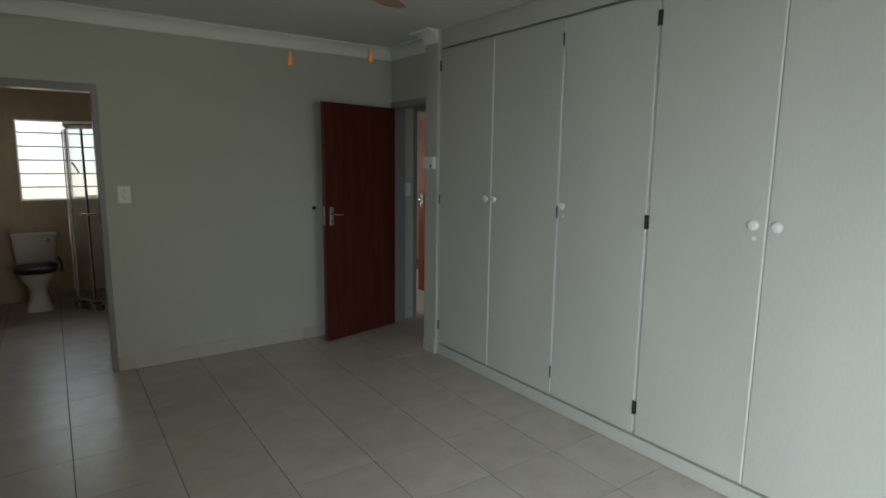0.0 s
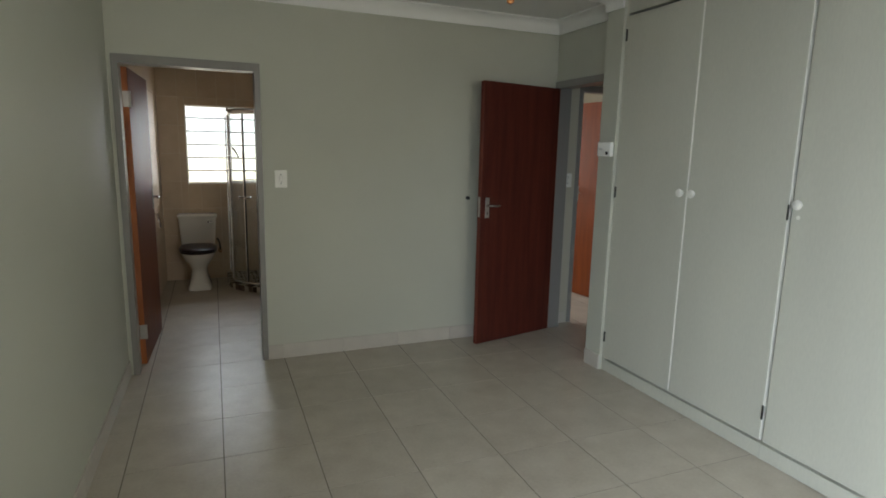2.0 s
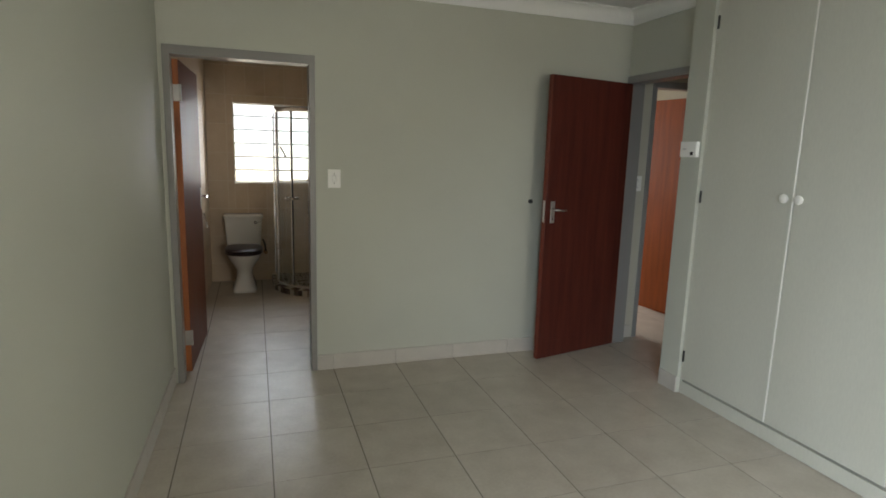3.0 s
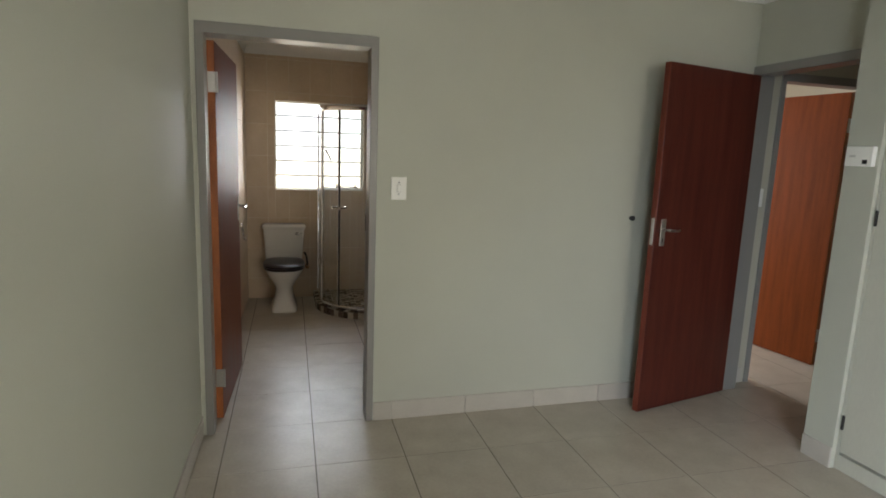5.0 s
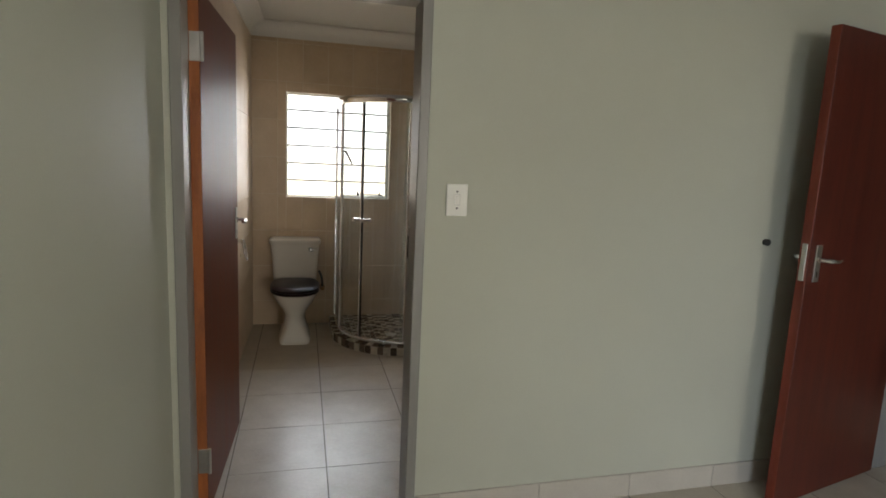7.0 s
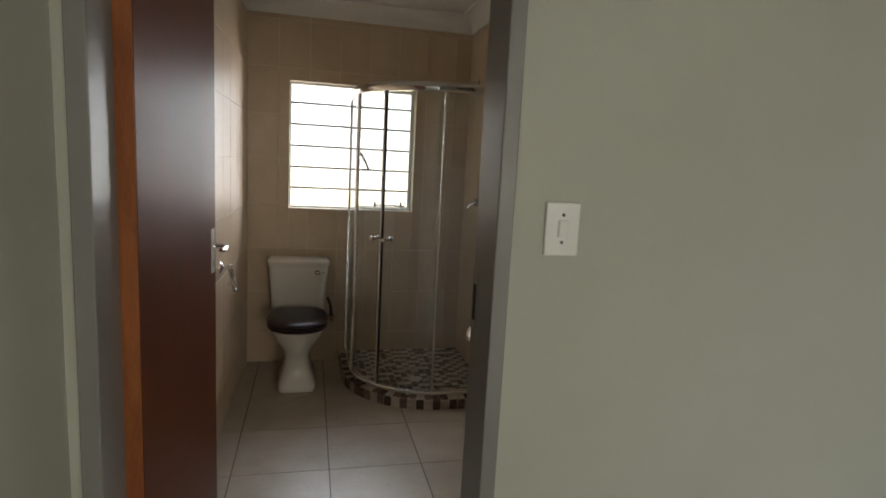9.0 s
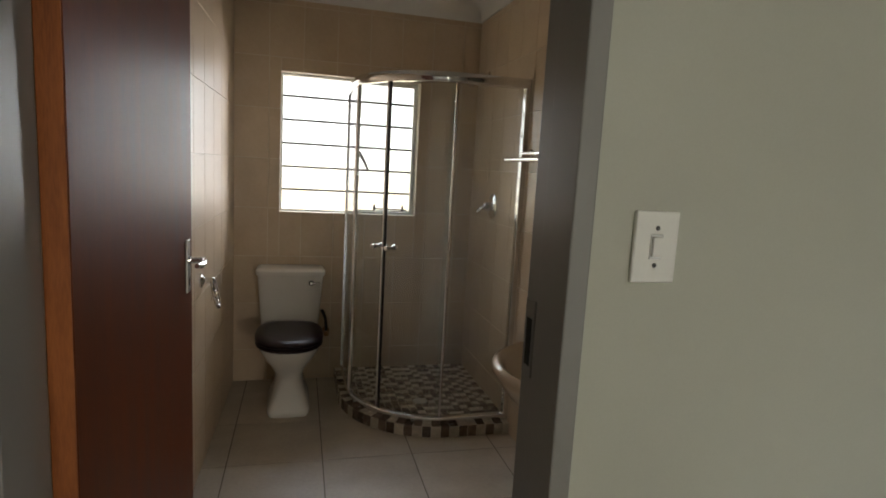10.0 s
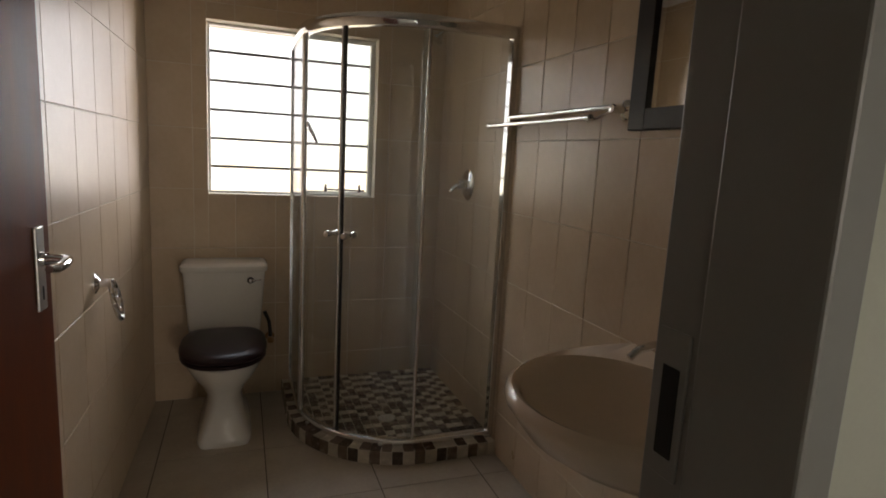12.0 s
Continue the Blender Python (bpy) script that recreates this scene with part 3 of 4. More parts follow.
# ---- small bedroom things ----
def wall_switch(x, y, z, label, dark=True):
    ob = thing("light_switch", (x, y, z), label, "light switch")
    part("cover_plate", boxm(x - 0.041, x + 0.041, y - 0.009, y, z - 0.06, z + 0.06, bevel=0.003, seg=2), M_PLASTIC, ob)
    # thin grey box stands in for the shadow outline of the rocker
    part("rocker_shade", boxm(x - 0.012, x + 0.012, y - 0.0105, y - 0.008, z - 0.020, z + 0.022, bevel=0.001), M_STEEL, ob, "grey border for the shadow round the rocker")
    part("rocker", boxm(x - 0.009, x + 0.009, y - 0.015, y - 0.008, z - 0.016, z + 0.018, bevel=0.002, seg=2), M_PLASTIC, ob, "small white rocker")
    for dz in (-0.03, 0.032):
        part("screw", lathem((x, y - 0.0085, z + dz), (0, -1, 0), [(0, 0.0042), (0.0015, 0.0040), (0.002, 0.001)], 10), M_BAR, ob)
    return ob


wall_switch(0.68, YF, 1.30, "white plastic light switch on the bedroom wall")
wall_switch(3.098, HY, 1.285, "white plastic light switch on the hall wall")
ds = thing("door_stopper", (2.107, YF, 1.152), "black rubber door stopper fixed to the wall", "door stopper")
part("base", lathem((2.107, YF, 1.152), (0, -1, 0), [(0, 0.014), (0.006, 0.013)], 14), M_RUBBER, ds, smooth=True)
part("buffer", lathem((2.107, YF - 0.006, 1.152), (0, -1, 0), [(0, 0.011), (0.006, 0.015), (0.014, 0.015), (0.017, 0.010), (0.0175, 0.001)], 14), M_RUBBER, ds, smooth=True)

cb = thing("fan_control_box", (NIBX, 5.705, 1.552), "white plastic control box on the narrow end wall", "wall control")
part("housing", boxm(NIBX - 0.027, NIBX, 5.63, 5.764, 1.504, 1.598, bevel=0.004, seg=2), M_PLASTIC, cb)
part("dial_window", boxm(NIBX - 0.0295, NIBX - 0.026, 5.652, 5.676, 1.516, 1.536, bevel=0.001), M_DARK, cb, "small dark window")
part("slot", boxm(NIBX - 0.0280, NIBX - 0.026, 5.712, 5.742, 1.547, 1.557), M_STEEL, cb)

# ceiling fan
FX, FYY = 0.975, 3.65
fan = thing("ceiling_fan", (FX, FYY, H), "ceiling fan with brown blades and two wooden pull bobs", "ceiling fan")
part("canopy", lathem((FX, FYY, H), (0, 0, -1), [(0, 0.065), (0.03, 0.062), (0.06, 0.03), (0.065, 0.012)], 20), M_PLASTIC, fan, smooth=True)
part("downrod", tubem([(FX, FYY, H - 0.06), (FX, FYY, 2.29)], 0.011, 10), M_PLASTIC, fan, smooth=True)
part("motor_housing", lathem((FX, FYY, 2.30), (0, 0, -1), [(0, 0.03), (0.01, 0.10), (0.04, 0.125), (0.09, 0.125), (0.12, 0.13), (0.15, 0.09), (0.16, 0.02)], 28), M_PLASTIC, fan, smooth=True)
for k in range(4):
    a = radians(41 + 90 * k)
    R = Matrix.Translation((FX, FYY, 2.195)) @ Matrix.Rotation(a, 4, "Z") @ Matrix.Rotation(radians(9), 4, "X")
    bm = bmesh.new()
    out = [(0.2, -0.045), (0.25, -0.055), (0.55, -0.066), (0.61, -0.055), (0.635, -0.02), (0.635, 0.02), (0.61, 0.055), (0.55, 0.066), (0.25, 0.055), (0.2, 0.045)]
    loft(bm, [[Vector((x, y, z)) for x, y in out] for z in (-0.003, 0.003)])
    bmesh.ops.transform(bm, verts=bm.verts, matrix=R)
    bl = part("blade", bm, M_BLADE, fan, "brown veneered blade")
    bm = boxm(0.10, 0.27, -0.018, 0.018, 0.003, 0.008, bevel=0.001)
    bmesh.ops.transform(bm, verts=bm.verts, matrix=R)
    part("blade_iron", bm, M_STEEL, bl)
for bx, by, bz in ((0.861, 3.70, 1.877), (1.088, 3.60, 1.897)):
    ch = part("pull_chain", tubem([(bx, by, 2.18), (bx, by, bz + 0.02)], 0.0005, 5), M_STEEL, fan)
    part("bob", lathem((bx, by, bz + 0.022), (0, 0, -1), [(0, 0.003), (0.006, 0.007), (0.03, 0.0095), (0.04, 0.0085), (0.044, 0.002)], 12), M_BOB, ch, "turned orange wooden bob", smooth=True)

# ---- toilet ----
TX = 0.09


def oval(cx, y0, y1, hw, z, n=28, p=2.4, back=3.5):
    cy, hy = (y0 + y1) / 2, (y1 - y0) / 2
    pts = []
    for k in range(n):
        t = 2 * math.pi * k / n
        c, s = math.cos(t), math.sin(t)
        e = p if s < 0 else back
        pts.append(Vector((cx + hw * math.copysign(abs(c) ** (2 / e), c), cy + hy * math.copysign(abs(s) ** (2 / e), s), z)))
    return pts


wc = thing("toilet", (TX, 9.067, 0), "white close-coupled toilet with a closed dark lid", "toilet")
bm = bmesh.new()
loft(bm, [oval(TX, 8.835, 9.337, 0.113, 0.0, p=7), oval(TX, 8.832, 9.337, 0.118, 0.012, p=7), oval(TX, 8.834, 9.337, 0.118, 0.030, p=7), oval(TX, 8.845, 9.337, 0.107, 0.055, p=6), oval(TX, 8.868, 9.337, 0.088, 0.12, p=4.5),
          oval(TX, 8.874, 9.337, 0.079, 0.19, p=3.2), oval(TX, 8.86, 9.337, 0.086, 0.225, p=2.8), oval(TX, 8.825, 9.337, 0.112, 0.27), oval(TX, 8.775, 9.337, 0.145, 0.32), oval(TX, 8.742, 9.337, 0.168, 0.37), oval(TX, 8.732, 9.337, 0.175, 0.395), oval(TX, 8.737, 9.337, 0.172, 0.402)])
part("pan", bm, M_CERAM, wc, smooth=True)
bm = bmesh.new()
loft(bm, [oval(TX, 8.722, 9.187, 0.178, 0.404), oval(TX, 8.715, 9.192, 0.184, 0.410), oval(TX, 8.715, 9.192, 0.184, 0.420), oval(TX, 8.720, 9.189, 0.180, 0.425)])
part("seat", bm, M_SEAT, wc, "dark seat ring", smooth=True)
bm = bmesh.new()
loft(bm, [oval(TX, 8.719, 9.189, 0.180, 0.427), oval(TX, 8.713, 9.194, 0.186, 0.432), oval(TX, 8.713, 9.194, 0.186, 0.443), oval(TX, 8.727, 9.182, 0.174, 0.455), oval(TX, 8.777, 9.147, 0.13, 0.462)])
part("seat_lid", bm, M_SEAT, wc, "closed glossy dark lid", smooth=True)
for dx in (-0.07, 0.07):
    part("seat_hinge", tubem([(TX + dx - 0.02, 9.202, 0.425), (TX + dx + 0.02, 9.202, 0.425)], 0.012, 10), M_CHROME, wc, smooth=True)


def slab(cx, y0, y1, hw, z):
    return oval(cx, y0, y1, hw, z, n=32, p=7, back=9)


bm = bmesh.new()
loft(bm, [slab(TX, 9.247, 9.402, 0.165, 0.395), slab(TX, 9.237, 9.405, 0.172, 0.42), slab(TX, 9.222, 9.407, 0.19, 0.67), slab(TX, 9.217, 9.409, 0.194, 0.72)])
part("cistern", bm, M_CERAM, wc, smooth=True)
bm = bmesh.new()
loft(bm, [slab(TX, 9.211, 9.411, 0.200, 0.721), slab(TX, 9.207, 9.411, 0.205, 0.728), slab(TX, 9.207, 9.411, 0.205, 0.750), slab(TX, 9.217, 9.407, 0.197, 0.760), slab(TX, 9.237, 9.392, 0.18, 0.765)])
part("cistern_lid", bm, M_CERAM, wc, smooth=True)
fl = part("flush_lever", tubem([(0.212, 9.217, 0.680), (0.212, 9.203, 0.680), (0.225, 9.199, 0.681), (0.262, 9.202, 0.686)], [0.007, 0.007, 0.0055, 0.0045], 8), M_CHROME, wc, "chrome flush lever", smooth=True)
part("lever_collar", lathem((0.212, 9.221, 0.680), (0, -1, 0), [(0, 0.0165), (0.007, 0.0165), (0.009, 0.013), (0.0092, 0.001)], 16), M_BLACK, fl, "dark collar", smooth=True)
part("lever_boss", lathem((0.212, 9.212, 0.680), (0, -1, 0), [(0, 0.0105), (0.012, 0.0105), (0.016, 0.007), (0.0165, 0.001)], 14), M_CHROME, fl, smooth=True)
bm = tubem([(0.285, 9.367, 0.475), (0.297, 9.366, 0.45), (0.309, 9.362, 0.42), (0.315, 9.357, 0.36), (0.315, 9.357, 0.33)], 0.010, 8)
hose = part("supply_hose", bm, M_BLACK, wc, "dark braided supply hose", smooth=True)
bm = bmesh.new()
lathe(bm, (0.315, 9.419, 0.325), (0, -1, 0), [(0, 0.025), (0.006, 0.024), (0.008, 0.011), (0.06, 0.011), (0.065, 0.017), (0.085, 0.017), (0.088, 0.01)], 12)
part("stop_valve", bm, M_BRASS, hose, "aged brass stop valve", smooth=True)

# ---- shower ----
SX, SY, TR, RR = 0.928, 9.03, 0.552, 0.494
TZ = 0.064


def quadrant(r, inset=0.0, n=20, z=0.0):
    """Front outline of the shower from the back wall to the side wall."""
    pts = [Vector((SX - r, BY1 - 0.0, z))]
    pts += [Vector((SX + r * math.cos(a), SY + r * math.sin(a), z)) for a in [math.pi + math.pi / 2 * k / n for k in range(n + 1)]]
    pts += [Vector((BX1 - 0.0, SY - r, z))]
    return pts


tray = thing("shower_tray", (SX, SY, 0), "raised quadrant shower floor in brown and cream mosaic", "shower tray")
bm = bmesh.new()
o = quadrant(TR - 0.004)
loft(bm, [[p + Vector((0, 0, z)) for p in o] + [Vector((BX1, BY1, z))] for z in (0.0, TZ - 0.004)])
part("base", bm, M_WGROUT, tray, "pale grout bed")


def strip(bm, path, w0, w1, z0, z1):
    """A band that follows a path, from w0 to w1 to its inside, between two heights."""
    n = len(path)
    nor = []
    for i, p in enumerate(path):
        d = (path[min(i + 1, n - 1)] - path[max(i - 1, 0)]).normalized()
        nor.append(Vector((-d.y, d.x, 0)))
    loft(bm, [[p + q * w0 + Vector((0, 0, z0)), p + q * w1 + Vector((0, 0, z0)), p + q * w1 + Vector((0, 0, z1)), p + q * w0 + Vector((0, 0, z1))] for p, q in zip(path, nor)])


def round_rail(bm, path, w, z0, z1, n=12):
    """A rail with a rounded section along a path, w to either side."""
    m = len(path)
    rings = []
    for i, p in enumerate(path):
        d = (path[min(i + 1, m - 1)] - path[max(i - 1, 0)]).normalized()
        q = Vector((-d.y, d.x, 0))
        ring = []
        for k in range(n):
            a = 2 * math.pi * k / n
            c, s = math.cos(a), math.sin(a)
            ring.append(p + q * (w * math.copysign(abs(c) ** 0.6, c)) + Vector((0, 0, (z0 + z1) / 2 + (z1 - z0) / 2 * math.copysign(abs(s) ** 0.6, s))))
        rings.append(ring)
    loft(bm, rings)


enc = thing("shower_enclosure", (SX, SY, TZ), "curved glass corner shower with chrome rails and posts", "shower enclosure")
path = quadrant(RR, n=28)
RB, RT = TZ + 0.004, 1.83
fine = quadrant(RR, n=28)
fine = fine[:1] + [fine[0].lerp(fine[1], u) for u in (0.5,)] + fine[1:-1] + [fine[-2].lerp(fine[-1], u) for u in (0.33, 0.66)] + fine[-1:]
bm = bmesh.new()
round_rail(bm, fine, 0.021, RB - 0.003, RB + 0.032)
part("bottom_rail", bm, M_CHROME, enc, "curved chrome bottom rail", smooth=True)
bm = bmesh.new()
round_rail(bm, fine, 0.024, RT, RT + 0.055)
part("top_rail", bm, M_CHROME, enc, "curved chrome top rail", smooth=True)
for q in (path[8], path[22]):
    d = (Vector((SX, SY, 0)) - q).normalized()
    lathebm = lathem(q - d * 0.024 + Vector((0, 0, RB + 0.012)), -d, [(0, 0.008), (0.003, 0.008), (0.004, 0.004), (0.0042, 0.001)], 10)
    part("screw_cap", lathebm, M_STEEL, enc, smooth=True)
part("wall_channel", boxm(SX - RR - 0.02, SX - RR + 0.02, BY1 - 0.03, BY1 - 0.001, RB, RT + 0.05, bevel=0.003, seg=2), M_CHROME, enc, "chrome wall channel")
part("wall_channel", boxm(BX1 - 0.03, BX1 - 0.001, SY - RR - 0.02, SY - RR + 0.02, RB, RT + 0.05, bevel=0.003, seg=2), M_CHROME, enc, "chrome wall channel")


def post(i, r=0.011, w=0.0):
    q = path[i] if isinstance(i, int) else i
    d = (Vector((SX, SY, 0)) - q).normalized()
    q = q + d * w
    return tubem([q + Vector((0, 0, RB + 0.02)), q + Vector((0, 0, RT + 0.02))], r, 12)


def pane_along(pts, off=0.0):
    bm = bmesh.new()
    strip(bm, pts, off - 0.003, off + 0.003, RB + 0.022, RT + 0.012)
    return bm


for name, sub, off in (("fixed_pane", path[0:5], -0.008), ("sliding_door", path[4:15], 0.006), ("sliding_door", path[14:28], 0.006), ("fixed_pane", path[26:], -0.008)):
    g = part(name, pane_along(sub, off), M_GLASS, enc, "clear curved glass pane" if name == "sliding_door" else "clear fixed glass pane", smooth=True)
    g.visible_shadow = False
part("post", post(4, 0.012, -0.006), M_CHROME, enc, "chrome upright", smooth=True)
# white seal; its colour also stands for the window's reflection in the pane
part("seal_and_glint_strip", boxm(SX - RR - 0.010, SX - RR + 0.012, 8.97, 8.98, RB + 0.02, RT, bevel=0.002), M_PLASTIC, enc, "white plastic seal strip, doubling as the pane's bright reflection")
part("post", post(27, 0.008, -0.006), M_CHROME, enc, "chrome upright", smooth=True)
mid = path[14]
md = (Vector((SX, SY, 0)) - mid).normalized()
ms = Vector((-md.y, md.x, 0))
for s in (-1, 1):
    part("door_seal", post(mid + ms * s * 0.008, 0.0075 if s > 0 else 0.006, 0.006), M_CHROME if s > 0 else M_BLACK, enc, "chrome door edge profile" if s > 0 else "dark rubber door seal", smooth=True)
    kz = 0.985
    q = mid + ms * s * 0.045 + Vector((0, 0, kz))
    bm = bmesh.new()
    lathe(bm, q + md * 0.004, -md, [(0, 0.009), (0.012, 0.008), (0.02, 0.013), (0.032, 0.016), (0.042, 0.012), (0.046, 0.002)], 14)
    lathe(bm, q + md * 0.008, md, [(0, 0.009), (0.012, 0.008), (0.02, 0.013), (0.032, 0.016), (0.042, 0.012), (0.046, 0.002)], 14)
    part("door_knob", bm, M_CHROME, enc, "round chrome door knob", smooth=True)

mx = thing("shower_mixer", (BX1, 8.98, 1.203), "round chrome shower mixer on the tiled wall", "shower mixer")
part("cover_plate", lathem((BX1, 8.98, 1.203), (-1, 0, 0), [(0, 0.078), (0.006, 0.078), (0.014, 0.066), (0.018, 0.035), (0.0185, 0.001)], 28), M_CHROME, mx, smooth=True)
part("cartridge", lathem((BX1 - 0.015, 8.98, 1.203), (-1, 0, 0), [(0, 0.028), (0.035, 0.026), (0.045, 0.02), (0.046, 0.001)], 18), M_CHROME, mx, smooth=True)
part("lever", tubem([(BX1 - 0.05, 8.98, 1.203), (BX1 - 0.075, 8.985, 1.188), (BX1 - 0.095, 8.99, 1.163)], [0.012, 0.011, 0.008], 10), M_CHROME, mx, smooth=True)
sh = thing("overhead_shower", (BX1, 9.2, 1.97), "small chrome shower head on a short arm", "shower head")
part("arm", tubem([(BX1, 9.2, 2.0), (BX1 - 0.05, 9.2, 2.0), (BX1 - 0.09, 9.2, 1.985), (BX1 - 0.115, 9.2, 1.96)], 0.009, 10), M_CHROME, sh, smooth=True)
part("flange", lathem((BX1, 9.2, 2.0), (-1, 0, 0), [(0, 0.026), (0.004, 0.026), (0.009, 0.012)], 16), M_CHROME, sh, smooth=True)
part("rose", lathem((BX1 - 0.11, 9.2, 1.966), (-0.55, 0, -0.83), [(0, 0.012), (0.02, 0.016), (0.035, 0.034), (0.045, 0.036), (0.046, 0.001)], 18), M_CHROME, sh, smooth=True)

# ---- towel rail, holder, basin, mirror ----
tr = thing("towel_rail", (BX1, 8.11, 1.50), "double chrome towel rail on the tiled wall", "towel rail")
part("rear_bar", tubem([(1.207, 7.768, 1.507), (1.207, 8.48, 1.507)], 0.009, 12), M_CHROME, tr, smooth=True)
part("front_bar", tubem([(1.167, 7.83, 1.475), (1.167, 8.565, 1.475)], 0.009, 12), M_CHROME, tr, smooth=True)
for y, fy in ((8.454, 8.49), (7.768, 7.86)):
    b = part("bracket", lathem((BX1, y, 1.50), (-1, 0, 0), [(0, 0.032), (0.005, 0.032), (0.01, 0.024), (0.014, 0.012), (0.05, 0.010), (0.058, 0.013), (0.06, 0.002)], 18), M_CHROME, tr, smooth=True)
    part("bracket_arm", tubem([(1.21, y, 1.50), (1.19, (y + fy) / 2, 1.475), (1.173, fy - 0.01, 1.466), (1.167, fy, 1.475)], 0.005, 8), M_CHROME, b, smooth=True)
for y in (7.825, 8.57):
    part("end_cap", lathem((1.167, y - 0.004, 1.475), (0, 1, 0), [(0, 0.006), (0.002, 0.0115), (0.008, 0.0115), (0.01, 0.006)], 12), M_CHROME, tr, smooth=True)

TRX = BX0 - 0.0325
th = thing("towel_ring", (TRX, 8.357, 0.872), "chrome ring holder on the tiled wall", "ring holder")
part("wall_flange", lathem((TRX, 8.357, 0.872), (1, 0, 0), [(0, 0.034), (0.007, 0.034), (0.013, 0.022), (0.018, 0.014), (0.04, 0.012), (0.052, 0.016), (0.06, 0.012), (0.062, 0.002)], 18), M_CHROME, th, smooth=True)
ring = [(TRX + 0.052 + 0.012 * (1 - math.cos(t)), 8.357 + 0.042 * math.sin(t), 0.813 + 0.06 * math.cos(t)) for t in [2 * math.pi * k / 20 for k in range(21)]]
part("ring", tubem(ring, 0.0085, 8), M_CHROME, th, smooth=True)

BYC = 7.31
ba = thing("washbasin", (BX1, BYC, 0.8), "cream ceramic wall-hung washbasin", "washbasin")


def dee(hw, depth, z, n=36, x0=None):
    """D-shaped outline against the wall."""
    x0 = BX1 - 0.002 if x0 is None else x0
    pts = []
    for k in range(n):
        t = 2 * math.pi * k / n
        c, s = math.cos(t), math.sin(t)
        e = 2.15
        if c > 0:
            pts.append(Vector((x0 - depth * abs(c) ** (2 / e) - 0.10, BYC + hw * math.copysign(abs(s) ** (2 / e), s), z)))
        else:
            pts.append(Vector((x0 - 0.10 + 0.10 * abs(c) ** (2 / 7), BYC + hw * math.copysign(abs(s) ** (2 / 7), s), z)))
    return pts


def bowl(a, b, z, n=36, cx=0.965):
    return [Vector((cx - a * math.cos(2 * math.pi * k / n), BYC + b * math.sin(2 * math.pi * k / n), z)) for k in range(n)]


bm = bmesh.new()
loft(bm, [dee(0.085, 0.116, 0.56), dee(0.135, 0.197, 0.60), dee(0.203, 0.313, 0.66), dee(0.283, 0.400, 0.72), dee(0.306, 0.432, 0.765), dee(0.321, 0.447, 0.785), dee(0.325, 0.450, 0.80), dee(0.321, 0.445, 0.812), dee(0.311, 0.434, 0.818),
          bowl(0.228, 0.272, 0.812), bowl(0.214, 0.259, 0.795), bowl(0.197, 0.239, 0.75), bowl(0.160, 0.174, 0.70), bowl(0.099, 0.105, 0.672), bowl(0.025, 0.018, 0.667)], True, True)
part("bowl", bm, M_CREAM, ba, smooth=True)
part("waste", lathem((0.965, BYC, 0.666), (0, 0, 1), [(0, 0.022), (0.003, 0.022), (0.005, 0.016), (0.0052, 0.001)], 16), M_CHROME, ba, smooth=True)
for y, nm in ((BYC - 0.117, "basin_tap"), (BYC + 0.117, "basin_tap")):
    tp = thing(nm, (1.20, y, 0.818), "chrome pillar tap with cross-head handle on the basin", "tap", "pair of basin taps")
    part("pillar", lathem((1.20, y, 0.817), (0, 0, 1), [(0, 0.024), (0.006, 0.022), (0.012, 0.014), (0.05, 0.013), (0.06, 0.017), (0.075, 0.012), (0.085, 0.008), (0.0855, 0.001)], 16), M_CHROME, tp, smooth=True)
    part("spout", tubem([(1.20, y, 0.865), (1.155, y, 0.88), (1.105, y, 0.872), (1.08, y, 0.852)], [0.012, 0.012, 0.011, 0.010], 12), M_CHROME, tp, smooth=True)
    bm = bmesh.new()
    for k in range(4):
        a = math.pi / 4 + math.pi / 2 * k
        tube(bm, [(1.20, y, 0.912), (1.20 + 0.026 * math.cos(a), y + 0.026 * math.sin(a), 0.914)], [0.005, 0.007], 8)
    tube(bm, [(1.20, y, 0.90), (1.20, y, 0.924)], [0.010, 0.007], 10)
    part("cross_head", bm, M_CHROME, tp, smooth=True)

mr = thing("mirror", (BX1, 7.39, 1.437), "wall mirror in a wide dark frame above the basin", "mirror")
MY0, MY1, MZ0, MZ1 = 7.07, 7.722, 1.437, 2.22
bm = bmesh.new()
for a in ((MY0, MY0 + 0.07, MZ0, MZ1), (MY1 - 0.07, MY1, MZ0, MZ1), (MY0 + 0.07, MY1 - 0.07, MZ0, MZ0 + 0.06), (MY0 + 0.07, MY1 - 0.07, MZ1 - 0.06, MZ1)):
    box(bm, BX1 - 0.030, BX1 - 0.001, a[0], a[1], a[2], a[3], bevel=0.003, seg=2)
part("frame", bm, M_MIRFRAME, mr)
part("mirror_glass", boxm(BX1 - 0.018, BX1 - 0.012, MY0 + 0.068, MY1 - 0.068, MZ0 + 0.058, MZ1 - 0.058), M_MIRROR, mr, "silvered mirror glass")

# ---- tiles and mosaic ----
TILES = {}


def tile_mesh(key, w, h, d, bev, material):
    """Bevelled tile, w by h, lying in its x-y plane with its face towards +z."""
    k = (key, round(w, 3), round(h, 3), material.name)
    if k not in TILES:
        bm = bmesh.new()
        rings = []
        for ins, z in ((0.0, -d), (0.0, -bev), (bev, 0.0)):
            rings.append([Vector((sx * (w / 2 - ins), sy * (h / 2 - ins), z)) for sx, sy in ((-1, -1), (1, -1), (1, 1), (-1, 1))])
        loft(bm, rings, cap0=False)
        me = bpy.data.meshes.new(key)
        bm.to_mesh(me)
        bm.free()
        me.materials.append(material)
        TILES[k] = me
    return TILES[k]


